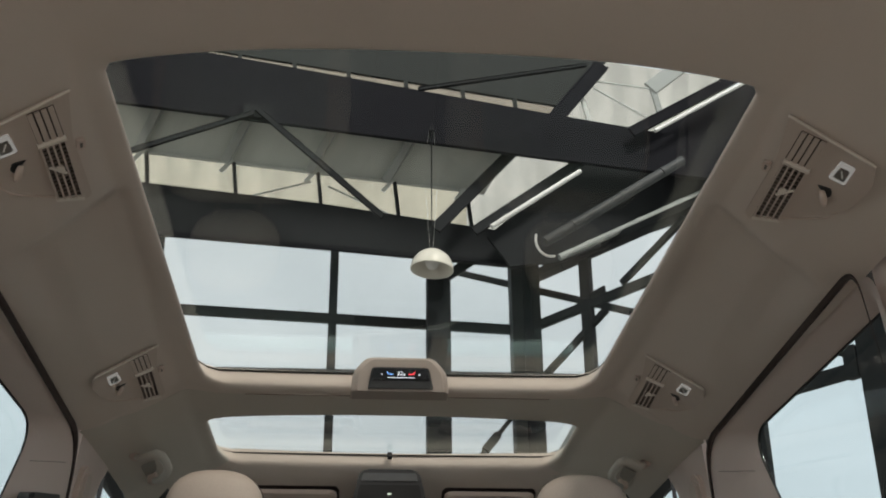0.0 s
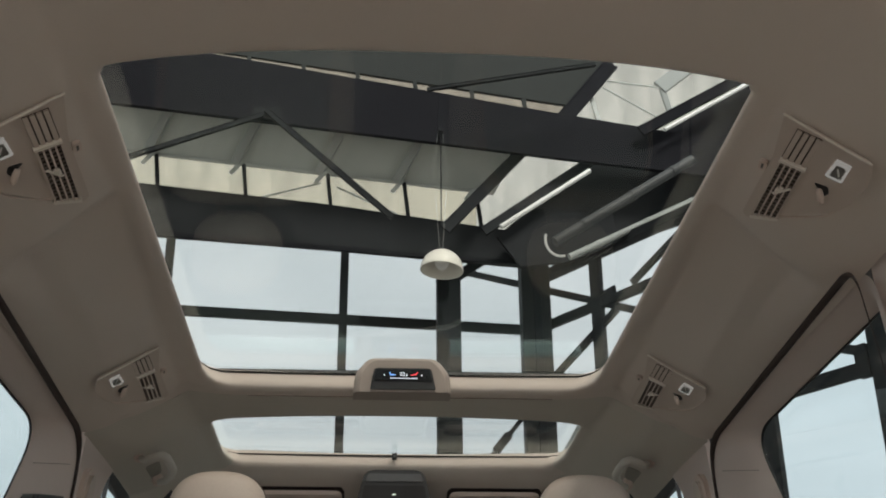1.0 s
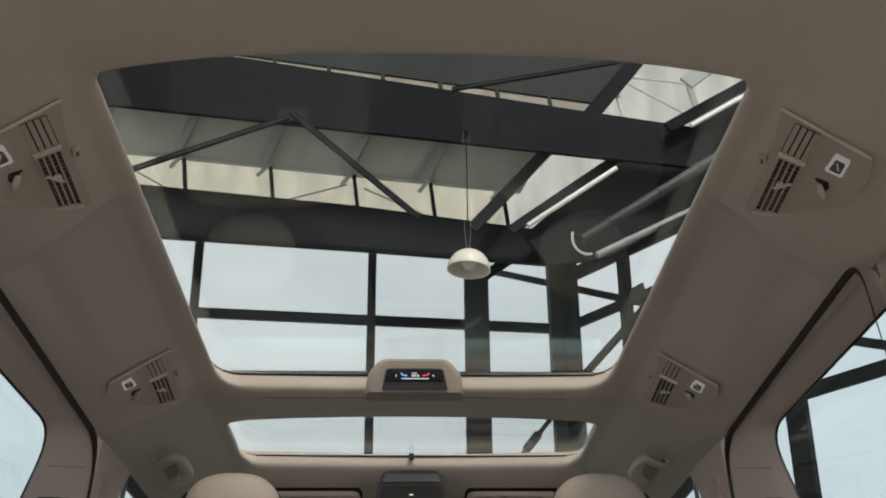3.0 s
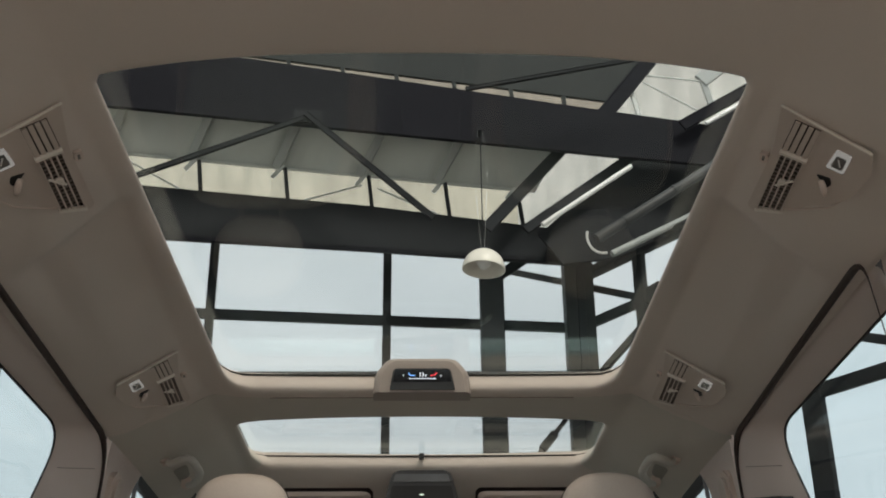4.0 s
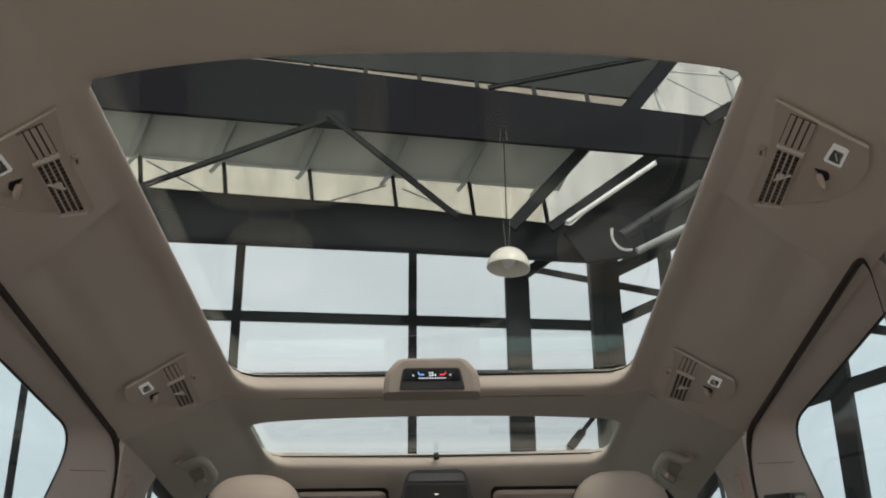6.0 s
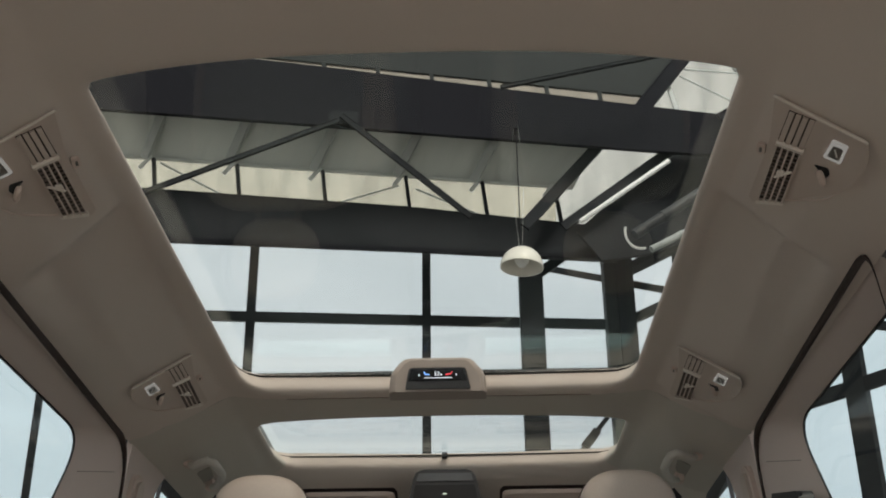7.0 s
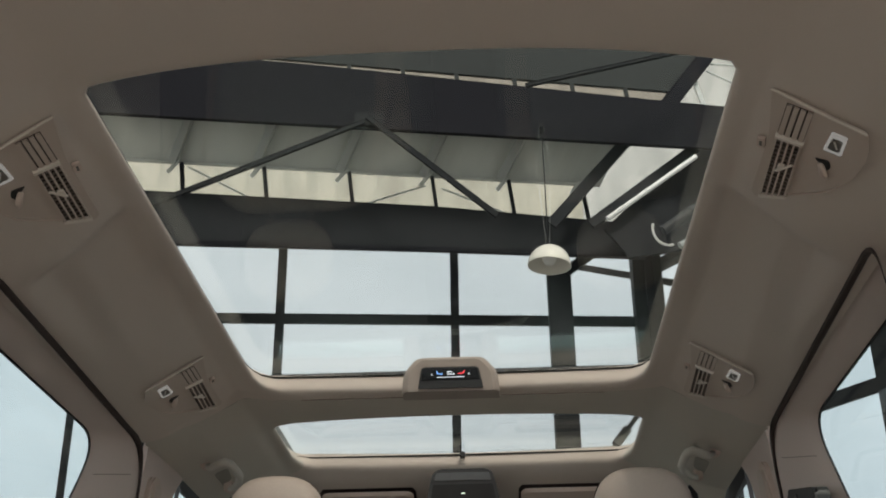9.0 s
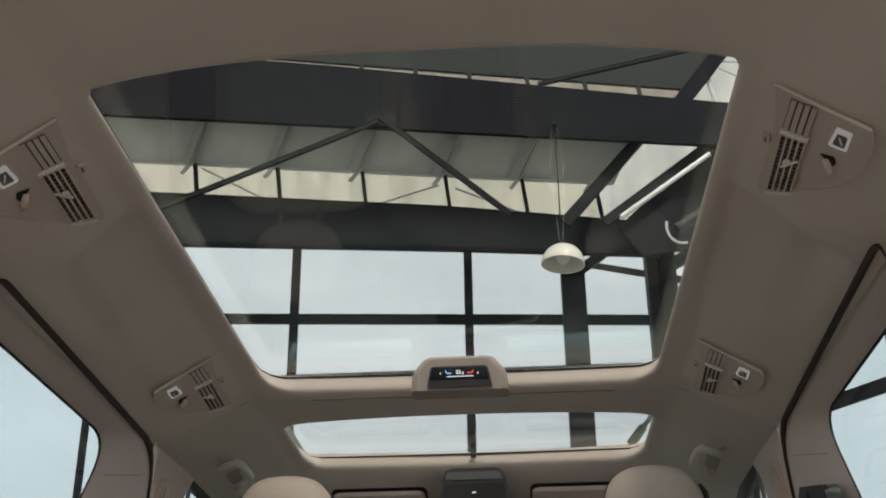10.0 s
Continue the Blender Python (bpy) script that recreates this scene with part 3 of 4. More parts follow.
for s in (1, -1):
    for y in (0.35, 4.15):
        wheel = part("wheel", tube([(s * 0.68, y, 0.34), (s * 0.88, y, 0.34)], 0.33, 32), RUBBER, shell, "black rubber tyre")
        part("rim", tube([(s * 0.87, y, 0.34), (s * 0.885, y, 0.34)], 0.21, 24), CHROME, wheel, "bright metal rim")

# ---- side walls: sliding doors, pillars, front doors ----
def door_x(z, base, top, lean):
    return base + (top - z) * lean


def wall_ring(outline, base, top, lean, s):
    return [(s * door_x(v, base, top, lean), u, v) for u, v in outline]


OUT = rounded([(1.600, 1.672), (2.54, 1.668), (2.60, 1.1), (2.55, 0.5), (1.600, 0.5)], [0.055, 0.10, 0.3, 0.1, 0.1])
WIN = rounded([(1.700, 1.648), (2.408, 1.648), (2.10, 1.08), (1.98, 1.0), (1.700, 1.0)], [0.012, 0.10, 0.12, 0.1, 0.03])
for s in (1, -1):
    door = thing("sliding_door", "closed sliding door with beige trim and large clear window", "car door", "sliding doors")
    r0 = wall_ring(OUT, 0.692, 1.665, 0.10, s)
    r3 = wall_ring(WIN, 0.752, 1.648, 0.10, s)
    mids = []
    for u in (0.0, 0.04, 0.12, 0.35, 0.65, 0.9, 1.0):
        sag = 0.010 * math.sin(math.pi * u)
        mids.append([tuple(Vector(a).lerp(Vector(b), u) - Vector((s * sag, 0, 0))) for a, b in zip(r0, r3)])
    part("inner_trim", loft(mids), PILLAR, door, smooth=True)
    edge = [[(x + s * dx, y, z) for x, y, z in r3] for dx in (0.0005, 0.012)]
    part("window_seal", loft([[(x - s * 0.001, y, z) for x, y, z in r3], [(x - s * 0.001, y + (2.0 - y) * 0.010, z - 0.0032 * (1 if z > 1.3 else -1)) for x, y, z in r3], [(x + s * 0.003, y + (2.0 - y) * 0.010, z - 0.0032 * (1 if z > 1.3 else -1)) for x, y, z in r3], [(x + s * 0.003, y, z) for x, y, z in r3]]), RUBBER, door)
    g = part("window_glass", prism([(u, v) for u, v in WIN], 0.004, lambda u, v, w: Vector((s * (door_x(v, 0.752, 1.648, 0.10) + 0.002 + w), u, v))), GLASS_SIDE, door)
    path = []
    for x, y, z in r0:
        back = max(0.0, 2.45 - y) * ramp01(z, 1.45, 1.62)
        path.append((s * (abs(x) - 0.003 - 0.0135 * back - 0.018 * back * back), y, z - 0.001))
    part("door_gap_seal", tube(path + path[:1], [(0.0035 + 0.0035 * ramp01(z, 1.60, 1.665)) * (0.25 + 0.75 * ramp01(y, 1.600, 1.645)) for x, y, z in path + path[:1]], 8), SEALM, door)
    part("trim_seam", bar((s * 0.697, 2.478, 1.588), (s * 0.741, 2.375, 1.562), 0.0014, 0.003, (s, 0, 0)), mat("trim_joint", (0.26, 0.215, 0.19), 0.8, scale=300), door)


# rear side walls, which close the cabin beside the open tailgate
for s in (1, -1):
    quarter = thing("rear_side_wall", "beige rear side trim with a quarter window", "side trim", kind="structure")
    qo = rounded([(-0.70, 1.690), (1.618, 1.690), (1.618, 0.5), (-0.70, 0.5)], [0.02, 0.03, 0.02, 0.02])
    qw = rounded([(-0.55, 1.635), (1.46, 1.635), (1.46, 0.96), (-0.55, 0.96)], [0.08, 0.08, 0.08, 0.08])
    q0, q1 = wall_ring(qo, 0.700, 1.665, 0.10, s), wall_ring(qw, 0.745, 1.648, 0.10, s)
    part("inner_trim", loft([q0, [tuple(Vector(a).lerp(Vector(b), 0.5) - Vector((s * 0.008, 0, 0))) for a, b in zip(q0, q1)], q1]), PILLAR, quarter, smooth=True)
    part("window_glass", prism(qw, 0.004, lambda u, v, w: Vector((s * (door_x(v, 0.747, 1.648, 0.10) + w), u, v))), GLASS_SIDE, quarter)
for s in (1, -1):
    pil = thing("middle_pillar", "beige trimmed middle pillar with belt guide", "pillar", "pillars")
    po = rounded([(2.552, 1.70), (2.89, 1.705), (2.805, 1.625), (2.76, 1.2), (2.72, 1.0), (2.62, 1.0)], [0.03, 0.02, 0.03, 0.05, 0.01, 0.01])
    part("trim", prism(po, 0.012, lambda u, v, w: Vector((s * (0.688 + (1.665 - v) * 0.12 + 0.012 - w), u, v)), bevel=0.004), PILLAR, pil, smooth=False)
    g = rounded([(2.60, 1.62), (2.675, 1.62), (2.685, 1.50), (2.59, 1.50)], [0.03, 0.03, 0.02, 0.02])
    guide = part("belt_guide", prism(g, 0.012, lambda u, v, w: Vector((s * (0.689 + (1.665 - v) * 0.12 - w), u, v)), bevel=0.005), TRIM, pil, "raised belt height slider")
    g2 = rounded([(2.615, 1.605), (2.66, 1.605), (2.668, 1.515), (2.607, 1.515)], [0.018, 0.018, 0.015, 0.015])
    part("slider", prism(g2, 0.008, lambda u, v, w: Vector((s * (0.6775 + (1.665 - v) * 0.12 - w), u, v)), bevel=0.003), VENTP, guide)
    fd = thing("front_door", "closed front door with dark framed window", "car door", "front doors")
    fo = rounded([(2.86, 1.706), (3.20, 1.690), (3.45, 1.64), (4.15, 1.12), (4.15, 0.5), (2.93, 0.5)], [0.03, 0.05, 0.1, 0.1, 0.05, 0.05])
    fw = rounded([(2.87, 1.670), (3.05, 1.658), (3.45, 1.600), (3.95, 1.16), (3.9, 1.0), (3.0, 1.0)], [0.02, 0.05, 0.1, 0.1, 0.05, 0.05])
    a3 = [(s * (0.692 + (1.665 - v) * 0.12), u, v) for u, v in fo]
    b3 = [(s * (0.706 + (1.665 - v) * 0.12), u, v) for u, v in fw]
    part("frame_trim", loft([a3, [tuple(Vector(p).lerp(Vector(q), 0.5) - Vector((s * 0.006, 0, 0))) for p, q in zip(a3, b3)], b3]), DARKTRIM, fd)
    part("window_glass", prism(fw, 0.004, lambda u, v, w: Vector((s * (0.709 + (1.665 - v) * 0.12 + w), u, v))), GLASS_SIDE, fd)
    ww = thing("seat_belt_buckle_box", "glossy black plastic box on the sliding door trim", "fitting", "door fittings")
    bx = rounded([(2.275, 1.482), (2.50, 1.532), (2.51, 1.40), (2.275, 1.37)], [0.02, 0.04, 0.02, 0.02])
    part("body", prism(bx, 0.03, lambda u, v, w: Vector((s * (0.728 + (1.665 - v) * 0.05 - w), u + 0.03, v)), bevel=0.008), BLACK, ww)
    part("ridge", prism(rounded([(2.405, 1.500), (2.420, 1.503), (2.420, 1.41), (2.405, 1.41)], [0.004] * 4, 3), 0.004, lambda u, v, w: Vector((s * (0.699 + (1.665 - v) * 0.05 - w), u + 0.03, v))), DARKTRIM, ww)

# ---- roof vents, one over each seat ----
GROOVE_SHADE = mat("groove_shade", (0.08, 0.062, 0.053), 0.8, scale=200)
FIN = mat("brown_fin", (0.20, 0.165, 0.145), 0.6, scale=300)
LIT = glow("lit_lamp_frame", (1.0, 0.95, 0.88), 0.2)
RIDGE = mat("pale_ridge", (0.74, 0.68, 0.62), 0.4, scale=300, vary=0.04, bump=0.05)


def roof_vent(s):
    def on(u, v, w):
        return Vector((s * (0.473 + u * 0.8836 - w * 0.4683), 1.2965 + v, 1.745 - u * 0.4683 - w * 0.8836))

    vent = thing("roof_vent", "beige roof air vent with slats, reading lamp and coat hook", "air vent", "roof vents")
    plate = rounded([(-0.004, 0.002), (0.126, 0.022), (0.141, 0.06), (0.135, 0.15), (0.09, 0.197), (0.075, 0.225), (0.03, 0.268), (0.016, 0.262), (0.012, 0.10)],
                    [0.004, 0.008, 0.03, 0.035, 0.03, 0.02, 0.015, 0.01, 0.02], 5)
    part("base_plate", prism(plate, 0.004, lambda u, v, w: on(u, v, w - 0.001), bevel=0.0015), VENTP, vent)
    part("rear_ridge", tube([on(-0.006, -0.001, 0.004), on(0.06, 0.010, 0.005), on(0.127, 0.021, 0.004)], 0.0018, 6), RIDGE, vent, "pale raised ridge")
    part("front_ridge", tube([on(0.066, 0.226, 0.003), on(0.076, 0.219, 0.003), on(0.100, 0.197, 0.003), on(0.117, 0.178, 0.003), on(0.126, 0.155, 0.0025)], 0.0013, 6), TRIM, vent)
    lean = 0.045

    def grid(u, v, w):
        return on(u + lean * max(v - 0.05, 0), v, w)

    # Flat brown sheets stand in for shade between slats and inside the grille.
    part("louvre_back", prism([(0.0195, 0.016), (0.0555, 0.016), (0.0555, 0.09), (0.0195, 0.09)], 0.0006, lambda u, v, w: grid(u, v, w + 0.0034)), GROOVE_SHADE, vent, "brown sheet standing in for shade between the slats")
    part("grille_back", prism([(0.0195, 0.0905), (0.0555, 0.0905), (0.0555, 0.232), (0.0195, 0.252)], 0.0006, lambda u, v, w: grid(u, v, w + 0.0034)), mat("opening_shade", (0.035, 0.026, 0.022), 0.7, scale=200), vent, "dark sheet standing in for the grille's shaded depth")
    for i in range(4):
        u0 = 0.0208 + i * 0.0092
        part("slat", prism([(u0, 0.017), (u0 + 0.0068, 0.017), (u0 + 0.0068, 0.088), (u0, 0.088)], 0.0022, lambda u, v, w: grid(u, v, w + 0.004)), VENTP, vent)
    for i in range(5):
        u0 = 0.0195 + i * 0.0084
        part("slat", prism([(u0, 0.094), (u0 + 0.0026, 0.094), (u0 + 0.0026, 0.248 - i * 0.0045), (u0, 0.248 - i * 0.0045)], 0.005, lambda u, v, w: grid(u, v, w + 0.004)), VENTP, vent)
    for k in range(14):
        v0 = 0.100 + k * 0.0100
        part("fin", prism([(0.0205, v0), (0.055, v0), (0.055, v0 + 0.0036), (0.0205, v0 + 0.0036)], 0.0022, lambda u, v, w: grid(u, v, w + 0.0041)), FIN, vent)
    part("divider", prism(rounded([(0.0185, 0.088), (0.0575, 0.086), (0.0575, 0.0915), (0.0185, 0.0935)], [0.002] * 4, 3), 0.0075, lambda u, v, w: grid(u, v, w + 0.003)), RIDGE, vent)
    part("end_cap", prism(rounded([(0.018, 0.250), (0.057, 0.228), (0.058, 0.235), (0.02, 0.259)], [0.003] * 4, 3), 0.005, lambda u, v, w: grid(u, v, w + 0.003)), RIDGE, vent)
    knob = part("thumb_knob", prism(rounded([(0.033, 0.150), (0.043, 0.146), (0.043, 0.160), (0.033, 0.164)], [0.003] * 4, 3), 0.0035, lambda u, v, w: grid(u, v, w + 0.0085), bevel=0.001), RIDGE, vent)
    part("knob_bar", prism([(0.031, 0.166), (0.034, 0.168), (0.053, 0.140), (0.050, 0.138)], 0.002, lambda u, v, w: grid(u, v, w + 0.0105)), RIDGE, knob)
    lampo = part("reading_lamp", prism(rounded([(0.0855, 0.041), (0.1075, 0.043), (0.1095, 0.086), (0.084, 0.085)], [0.003] * 4, 3), 0.003, lambda u, v, w: on(u, v, w + 0.003), bevel=0.001), LIT, vent, "softly lit white reading lamp frame")
    part("lens", prism(rounded([(0.0895, 0.050), (0.1035, 0.051), (0.105, 0.077), (0.0885, 0.0765)], [0.003] * 4, 3), 0.001, lambda u, v, w: on(u, v, w + 0.0062)), ICON, lampo, "grey lamp lens")
    part("lens_bar", prism([(0.0925, 0.056), (0.0945, 0.055), (0.1015, 0.070), (0.0995, 0.071)], 0.0006, lambda u, v, w: on(u, v, w + 0.0073)), WHITEP, lampo)
    # Flat black patch stands in for the shaded hollow behind the hook.
    part("hook_recess_shade", prism(rounded([(0.078, 0.112), (0.098, 0.108), (0.104, 0.122), (0.098, 0.138), (0.090, 0.130), (0.090, 0.122)], [0.004] * 6, 4), 0.0008, lambda u, v, w: on(u, v, w + 0.0032)), BLACK, vent)
    part("coat_hook", tube([on(0.088, 0.120, 0.004), on(0.094, 0.125, 0.009), on(0.099, 0.134, 0.010), on(0.103, 0.146, 0.006)], [0.004, 0.005, 0.005, 0.003], 8), TRIM, vent, smooth=True)
    part("switch", prism(rounded([(-0.002, 0.117), (0.010, 0.115), (0.013, 0.137), (0.002, 0.139)], [0.004] * 4, 4), 0.005, lambda u, v, w: on(u, v, w - 0.001), bevel=0.0015), TRIM, vent, "small raised switch")
    part("switch_mark", prism([(0.003, 0.122), (0.0065, 0.1215), (0.008, 0.132), (0.0045, 0.1325)], 0.0006, lambda u, v, w: on(u, v, w + 0.004)), ICON, vent)
    return vent


for s in (1, -1):
    v = roof_vent(s)
    copy_thing(v, Matrix.Translation((0.015 * s, 0.896, 0.0)))

# ---- climate display on the cross bar ----
pod = thing("climate_display", "roof climate display in a beige housing", "display")
shell_o = rounded([(-0.108, 1.744), (-0.104, 1.790), (-0.074, 1.8235), (0.074, 1.8235), (0.104, 1.790), (0.108, 1.744)], [0.004, 0.014, 0.014, 0.014, 0.014, 0.004], 4)
rings = []
for yy, k, dz in ((2.50, 1.0, 0.0), (2.456, 0.99, -0.001), (2.440, 0.93, -0.002), (2.434, 0.86, -0.003)):
    rings.append([(u * k, yy + (1.78 - v) * 0.15, 1.744 + (v - 1.744) * k + dz + 0.003) for u, v in shell_o])
part("housing", loft(rings, cap=True), mat("pod_plastic", (0.36, 0.305, 0.275), 0.6, scale=500, vary=0.04, bump=0.15), pod, smooth=False)


def on_pod(u, v, w):
    return Vector((u, 2.432 + (1.78 - v) * 0.15 - w, v))


bez = part("bezel", prism(rounded([(-0.070, 1.748), (-0.062, 1.794), (0.062, 1.794), (0.072, 1.748)], [0.003, 0.008, 0.008, 0.003], 4), 0.004, on_pod, bevel=0.001), BLACK, pod, "glossy black bezel")
SCREEN = mat("screen_glass", (0.006, 0.006, 0.008), 0.12, scale=10, vary=0.02, bump=0.0)
part("screen", prism(rounded([(-0.063, 1.765), (-0.058, 1.791), (0.058, 1.791), (0.064, 1.765)], [0.002] * 4, 3), 0.001, lambda u, v, w: on_pod(u, v, w + 0.0042)), SCREEN, pod)
BLUE, RED, WHITE = glow("blue_sign", (0.2, 0.45, 1.0), 1.5), glow("red_sign", (1.0, 0.06, 0.08), 1.3), glow("white_sign", (0.9, 0.95, 1.0), 1.2)
part("blue_seat_sign", tube([on_pod(-0.029, 1.784, 0.006), on_pod(-0.026, 1.7785, 0.006), on_pod(-0.016, 1.778, 0.006)], 0.001, 6), BLUE, pod, "glowing blue seat sign")
part("red_seat_sign", tube([on_pod(0.032, 1.784, 0.006), on_pod(0.028, 1.779, 0.006), on_pod(0.018, 1.778, 0.006)], 0.001, 6), RED, pod, "glowing red seat sign")
txt = bpy.data.curves.new("temperature", "FONT")
txt.body, txt.size, txt.align_x, txt.extrude = "22", 0.0118, "CENTER", 0.0002
probe = bpy.data.objects.new("probe", txt)
scene.collection.objects.link(probe)
bpy.context.view_layer.update()
me = bpy.data.meshes.new_from_object(probe.evaluated_get(bpy.context.evaluated_depsgraph_get()))
bpy.data.objects.remove(probe)
me.materials.append(WHITE)
num = new("temperature_reading", me)
num.parent = pod
num.matrix_world = Matrix.Translation(on_pod(-0.001, 1.7755, 0.0085)) @ Euler((radians(90), 0, 0)).to_matrix().to_4x4()
part("unit_mark", prism([(0.0072, 1.7755), (0.0096, 1.7755), (0.0096, 1.7795), (0.0072, 1.7795)], 0.0004, lambda u, v, w: on_pod(u, v, w + 0.006)), WHITE, pod)
part("level_line", prism([(-0.028, 1.7705), (0.031, 1.7705), (0.031, 1.7716), (-0.028, 1.7716)], 0.0004, lambda u, v, w: on_pod(u, v, w + 0.006)), WHITE, pod)
for u in (-0.040, 0.041):
    part("touch_dot", prism([(u - 0.001, 1.776), (u + 0.001, 1.776), (u + 0.001, 1.779), (u - 0.001, 1.779)], 0.0004, lambda a, v, w: on_pod(a, v, w + 0.006)), WHITE, pod)

# ---- front header: overhead console, sun visors, sensor ----
cons = thing("overhead_console", "dark grey overhead console above the front seats", "console")
co = rounded([(-0.102, 1.66), (-0.078, 1.752), (0.078, 1.752), (0.102, 1.66)], [0.006, 0.02, 0.02, 0.006], 5)
part("housing", prism(co, 0.20, lambda u, v, w: Vector((u, 3.30 - w + (1.75 - v) * 0.25, v)), bevel=0.006), DARKTRIM, cons)
part("lens_strip", prism(rounded([(-0.076, 1.722), (-0.070, 1.742), (0.070, 1.742), (0.076, 1.722)], [0.004] * 4, 3), 0.002, lambda u, v, w: Vector((u, 3.099 - w + (1.75 - v) * 0.25, v))), mat("smoked_lens", (0.11, 0.115, 0.125), 0.3, scale=50), cons, "smoked lens strip")
part("button_panel", prism(rounded([(-0.088, 1.665), (-0.080, 1.712), (0.080, 1.712), (0.088, 1.665)], [0.004] * 4, 3), 0.002, lambda u, v, w: Vector((u, 3.099 - w + (1.75 - v) * 0.25, v))), BLACK, cons)
part("status_lamp", box(0.010, 0.002, 0.003, (0, 3.112, 1.689)), glow("green_sign", (0.85, 1.0, 0.8), 0.9), cons, "small green status lamp")
for s, x0, x1 in ((-1, -0.395, -0.140), (1, 0.155, 0.405)):
    vis = thing("sun_visor", "folded beige sun visor against the front header", "sun visor", "sun visors")
    for name, grow, w0, m in (("shadow_gap", 0.006, -0.006, SEALM), ("flap", 0.0, 0.004, TRIM)):
        o = rounded([(x0 - grow, 0.0 - grow), (x1 + grow, 0.0 - grow), (x1 + grow, 0.19), (x0 - grow, 0.19)], [0.025, 0.025, 0.02, 0.02], 5)
        part(name, prism(o, 0.012, lambda u, v, w: Vector((u, 3.215 + v * 0.93, 1.7285 - v * 0.36 - w - w0 + (0.012 if w0 < 0 else 0.0))), bevel=0.003), m, vis)
sens = thing("roof_sensor", "small black sensor at the roof glass edge", "sensor")
part("body", box(0.014, 0.02, 0.016, (0.0, 3.128, 1.797), 0.003), BLACK, sens)

# ---- grab handles ----
GRIP = mat("grip_plastic", (0.56, 0.53, 0.485), 0.45, scale=500, vary=0.05, bump=0.15)
for s in (1, -1):
    gh = thing("grab_handle", "beige grab handle beside the front roof glass", "grab handle", "grab handles")
    pts = [(0.612, 2.800, 1.693), (0.596, 2.768, 1.679), (0.574, 2.738, 1.677), (0.553, 2.724, 1.680), (0.543, 2.745, 1.680), (0.540, 2.793, 1.678), (0.541, 2.842, 1.677), (0.552, 2.888, 1.674), (0.575, 2.940, 1.674), (0.598, 2.995, 1.686)]
    part("grip", tube([(s * x, y, z) for x, y, z in pts], [0.008, 0.0085, 0.0095, 0.010, 0.010, 0.010, 0.010, 0.0095, 0.0085, 0.008], 10), GRIP, gh, smooth=True)
    # Thin brown patch on the lining imitates the shade inside the handle's loop.
    shade_outline = rounded([(0.582, 2.880), (0.618, 2.895), (0.618, 3.010), (0.588, 2.965)], [0.012, 0.014, 0.014, 0.014], 5)
    part("handle_shade_patch", prism(shade_outline, 0.0015, lambda u, v, w: Vector((s * u, v, lining(u, v) - 0.0006 - w))), mat("handle_shade", (0.36, 0.335, 0.30), 0.9, scale=300), gh, "brown patch standing in for shade inside the handle")
    for x, y, z in (pts[0], pts[-1]):
        mount = part("mount", box(0.022, 0.034, 0.05, (s * (x + 0.006), y + 0.006, z + 0.018), 0.007), TRIM, gh)
        part("screw_cap", box(0.003, 0.016, 0.010, (s * (x - 0.004), y, z + 0.002), 0.001), VENTP, mount)

# ---- front seats ----
def superbox(cx, cy, cz, a, b, c, e=2.8, lean=0.0, nu=28, nv=18, pinch=0.0):
    rings = []
    for j in range(nv + 1):
        t = -math.pi / 2 + math.pi * j / nv
        ct, st = math.copysign(abs(math.cos(t)) ** (2 / e), 1), math.copysign(abs(math.sin(t)) ** (2 / e), math.sin(t))
        ring = []
        for i in range(nu):
            q = math.tau * i / nu
            cq, sq = math.copysign(abs(math.cos(q)) ** (2 / e), math.cos(q)), math.copysign(abs(math.sin(q)) ** (2 / e), math.sin(q))
            ring.append((cx + a * ct * cq * (1 - pinch * st), cy + b * ct * sq - lean * c * st, cz + c * st))
        rings.append(ring)
    bm = loft(rings)
    bmesh.ops.remove_doubles(bm, verts=bm.verts, dist=1e-5)
    return bm


def front_seat(x):
    seat = thing("front_seat", "beige leather front seat with rounded headrest", "car seat", "front seats")
    part("cushion", superbox(x, 2.95, 0.80, 0.26, 0.30, 0.11, 4), LEATHER, seat, smooth=True)
    part("backrest", superbox(x, 2.62, 0.99, 0.245, 0.075, 0.345, 4.5, 0.12, pinch=0.10), LEATHER, seat, smooth=True)
    part("back_shell", superbox(x, 2.555, 0.985, 0.205, 0.05, 0.335, 5.5, 0.12), mat("grey_seat_shell", (0.27, 0.285, 0.275), 0.55, scale=300, vary=0.06, bump=0.15), seat, "grey plastic seat back shell", smooth=True)
    hr = part("headrest", superbox(x, 2.565, 1.492, 0.108, 0.05, 0.104, 2.6, 0.05), LEATHER, seat, smooth=True)
    part("headrest_seam", tube([(x + 0.1075 * math.copysign(abs(math.cos(q)) ** 0.74, math.cos(q)), 2.565 - 0.05 * 0.104 * math.sin(q) * 0.6, 1.492 + 0.1025 * math.copysign(abs(math.sin(q)) ** 0.74, math.sin(q))) for q in np.linspace(0, math.tau, 48)], 0.0022, 5), SEALM, hr)
    for dx in (-0.05, 0.05):
        part("headrest_post", tube([(x + dx, 2.57, 1.34), (x + dx, 2.565, 1.44)], 0.007, 8), CHROME, seat)
    part("belt_guide", tube([(x + math.copysign(0.112, x), 2.60, 1.40), (x + math.copysign(0.120, x), 2.60, 1.50), (x + math.copysign(0.118, x), 2.60, 1.545), (x + math.copysign(0.104, x), 2.60, 1.562)], 0.007, 8), BLACK, seat, "black belt guide loop")
    part("pedestal", box(0.4, 0.45, 0.28, (x, 2.93, 0.58), 0.03), DARKTRIM, seat)
    return seat


front_seat(-0.392)
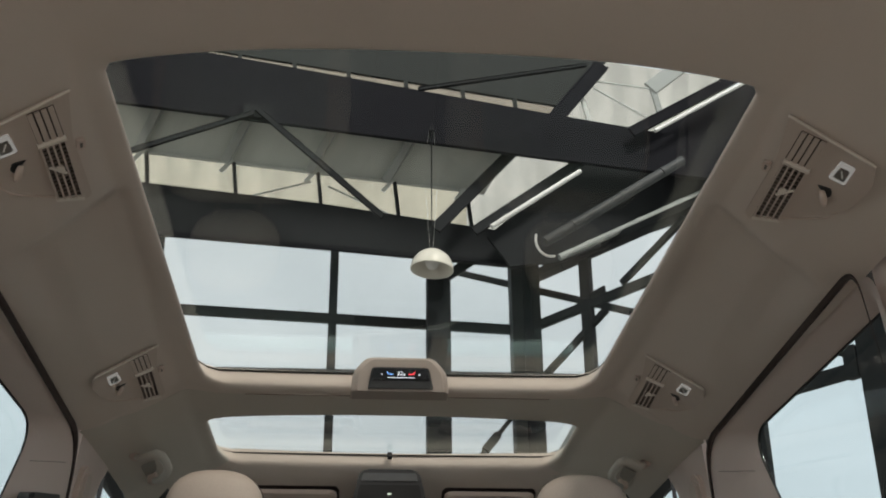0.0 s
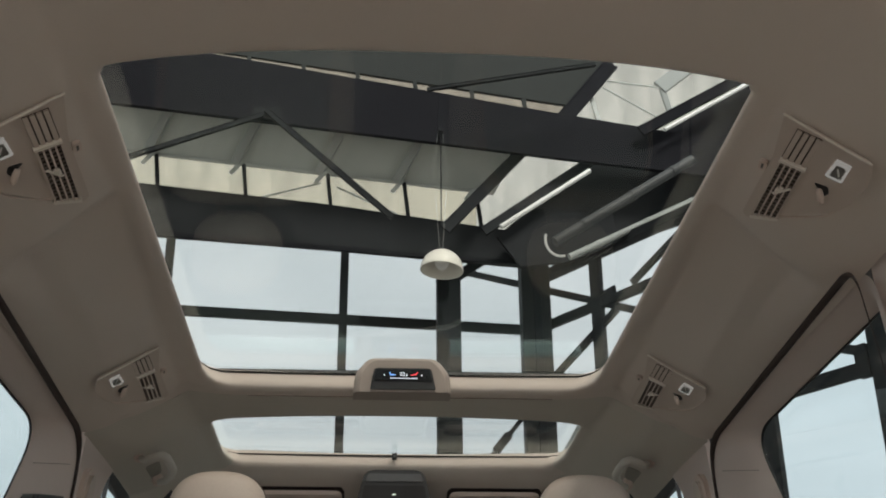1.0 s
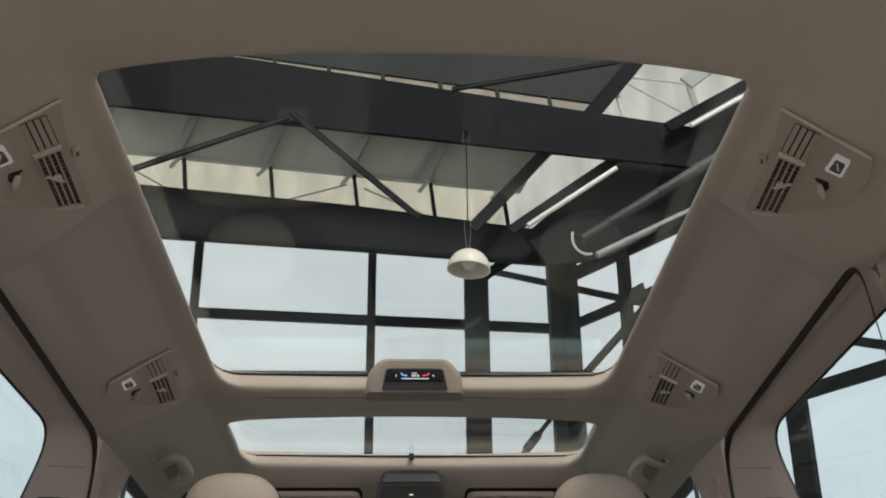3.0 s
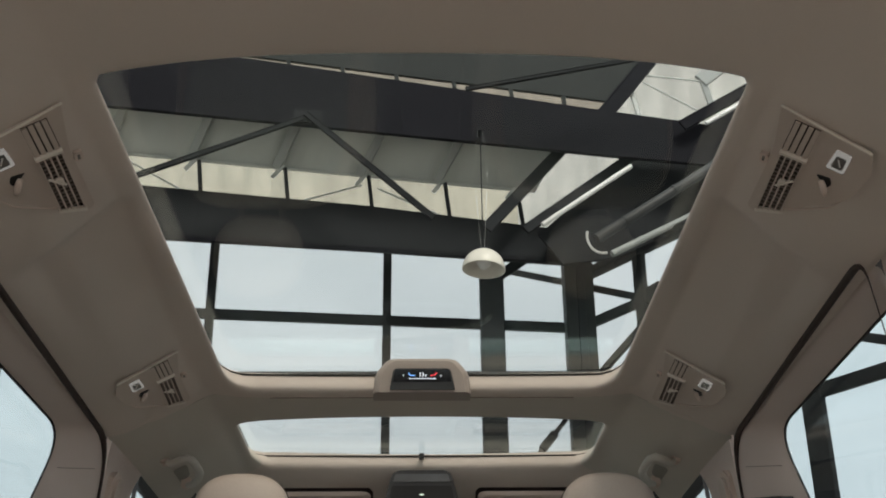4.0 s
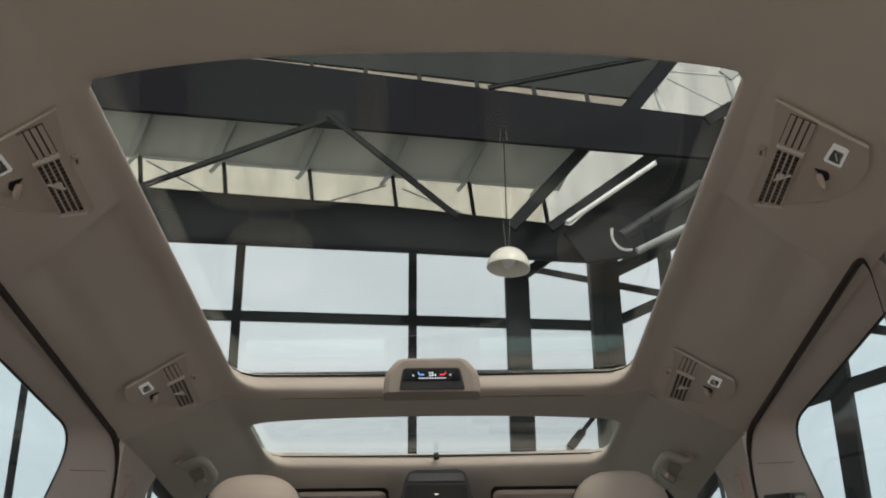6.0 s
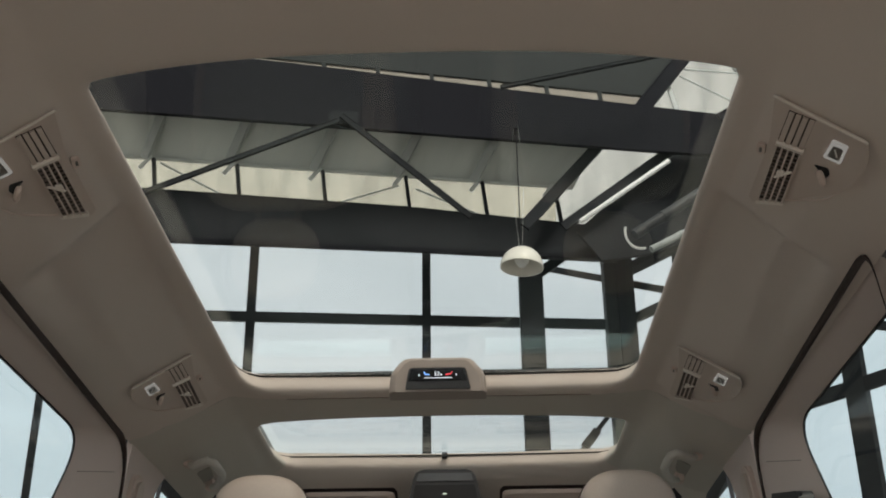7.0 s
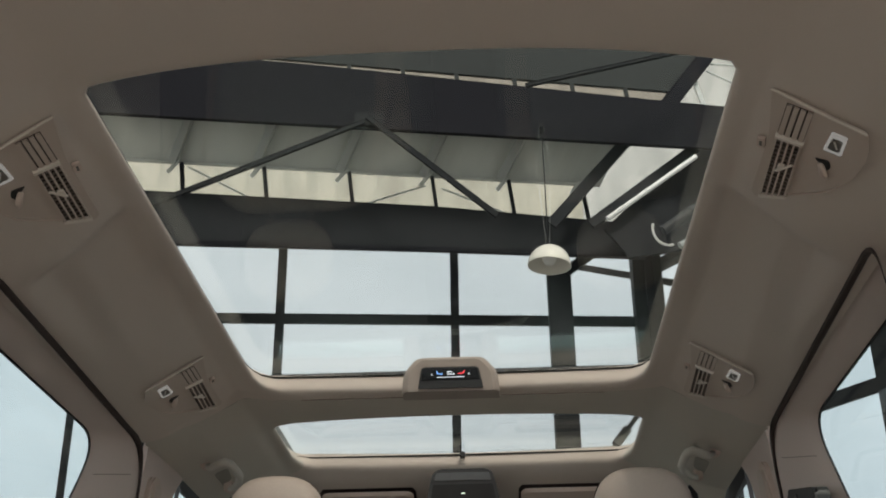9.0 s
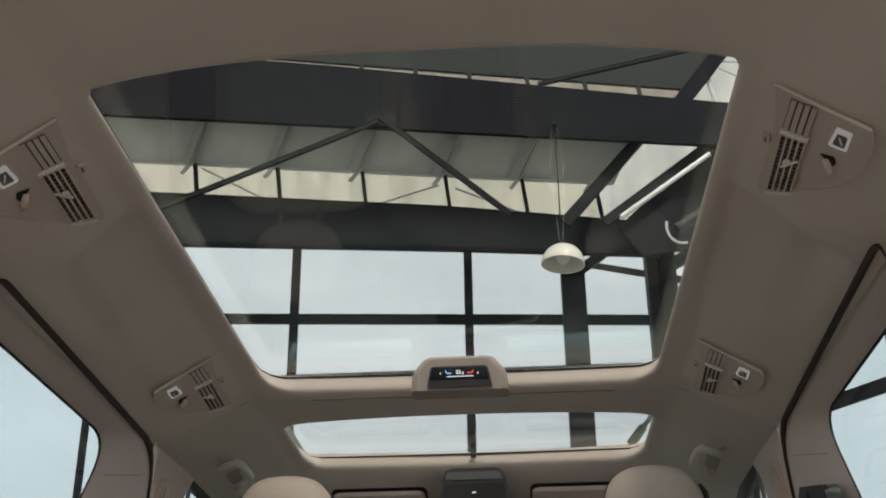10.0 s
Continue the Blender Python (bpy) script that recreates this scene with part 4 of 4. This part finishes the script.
front_seat(0.408)

# ---- front end of the cabin ----
dash = thing("dashboard", "dark grey dashboard below the windscreen", "dashboard")
part("body", loft([[(x, 4.35, 1.0), (x, 4.1, 1.05), (x, 3.75, 1.03), (x, 3.65, 0.95), (x, 3.75, 0.5), (x, 4.35, 0.5)] for x in (-0.78, -0.3, 0.3, 0.78)], cap=True), mat("grey_dash_top", (0.09, 0.093, 0.095), 0.6, scale=300), dash)
scr = thing("centre_screen", "wide black centre screen on the dashboard", "screen")
part("panel", prism(rounded([(-0.13, 1.00), (-0.13, 1.125), (0.19, 1.125), (0.19, 1.00)], [0.02] * 4, 4), 0.02, lambda u, v, w: Vector((u, 3.665 - w + (v - 1.0) * 0.15, v)), bevel=0.004), SCREEN, scr)
part("signal_dot", box(0.008, 0.003, 0.014, (0.033, 3.646, 1.058)), WHITE, scr, "small white light")
tunnel = thing("centre_console", "low dark centre console between the front seats", "console")
part("body", box(0.19, 0.95, 0.30, (0.03, 3.20, 0.60), 0.03), DARKTRIM, tunnel)
part("lid", box(0.17, 0.36, 0.04, (0.03, 2.95, 0.765), 0.012), BLACK, tunnel)
hood = thing("bonnet", "pale blue white painted bonnet beyond the windscreen", "bonnet", kind="structure")
part("panel", loft([[(x, 4.38 - 0.1 * x * x, 0.99), (x, 4.8 - 0.1 * x * x, 0.93), (x, 5.15 - 0.25 * x * x, 0.80), (x, 5.2 - 0.3 * x * x, 0.45), (x, 4.4, 0.45)] for x in np.linspace(-0.85, 0.85, 9)], cap=True), mat("pale_car_paint", (0.70, 0.83, 0.89), 0.3, scale=20, vary=0.03, bump=0.0, coat=0.5), hood, smooth=True)
ws = thing("windscreen", "large raked windscreen", "windscreen", kind="structure")
part("glass_sheet", loft([[(x, 3.5 - 0.05 * x * x, 1.625), (x, 4.4 - 0.1 * x * x, 1.0), (x, 4.404 - 0.1 * x * x, 1.0), (x, 3.504 - 0.05 * x * x, 1.63)] for x in (-0.72, -0.4, 0, 0.4, 0.72)], cap=True), GLASS_SCREEN, ws)
# Unseen dark band, added to cut the windscreen's reflection in the roof glass.
part("reflection_stop", loft([[(x, 3.494 - 0.05 * x * x, 1.625), (x, 3.55 - 0.05 * x * x, 1.586), (x, 3.552 - 0.05 * x * x, 1.583), (x, 3.49 - 0.05 * x * x, 1.622)] for x in (-0.72, -0.4, 0, 0.4, 0.72)], cap=True), BLACK, ws, "unseen dark band added to limit the roof glass reflection")
for s in (1, -1):
    ap = thing("front_pillar", "beige front pillar beside the windscreen", "pillar", "pillars")
    part("trim", tube([(s * 0.69, 3.46, 1.64), (s * 0.74, 3.9, 1.36), (s * 0.80, 4.35, 1.0)], 0.045, 8), PILLAR, ap)

# Unseen mirror; its white tube is added to reflect as a pale streak.
rvm = thing("rear_view_mirror", "unseen dark rear view mirror with an added white streak tube", "mirror")
part("housing", superbox(0.02, 3.34, 1.331, 0.13, 0.02, 0.035, 3.5), BLACK, rvm, smooth=True)
part("stem", tube([(0.02, 3.35, 1.356), (0.02, 3.42, 1.55), (0.02, 3.5, 1.62)], 0.01, 8), BLACK, rvm)
part("streak_tube", tube([(-0.203, 3.30, 1.419), (-0.102, 3.30, 1.403), (0.034, 3.30, 1.392), (0.152, 3.30, 1.376), (0.187, 3.30, 1.363), (0.211, 3.30, 1.341)], 0.0035, 8), WHITEP, rvm, "white tube added for the streak in the roof glass")
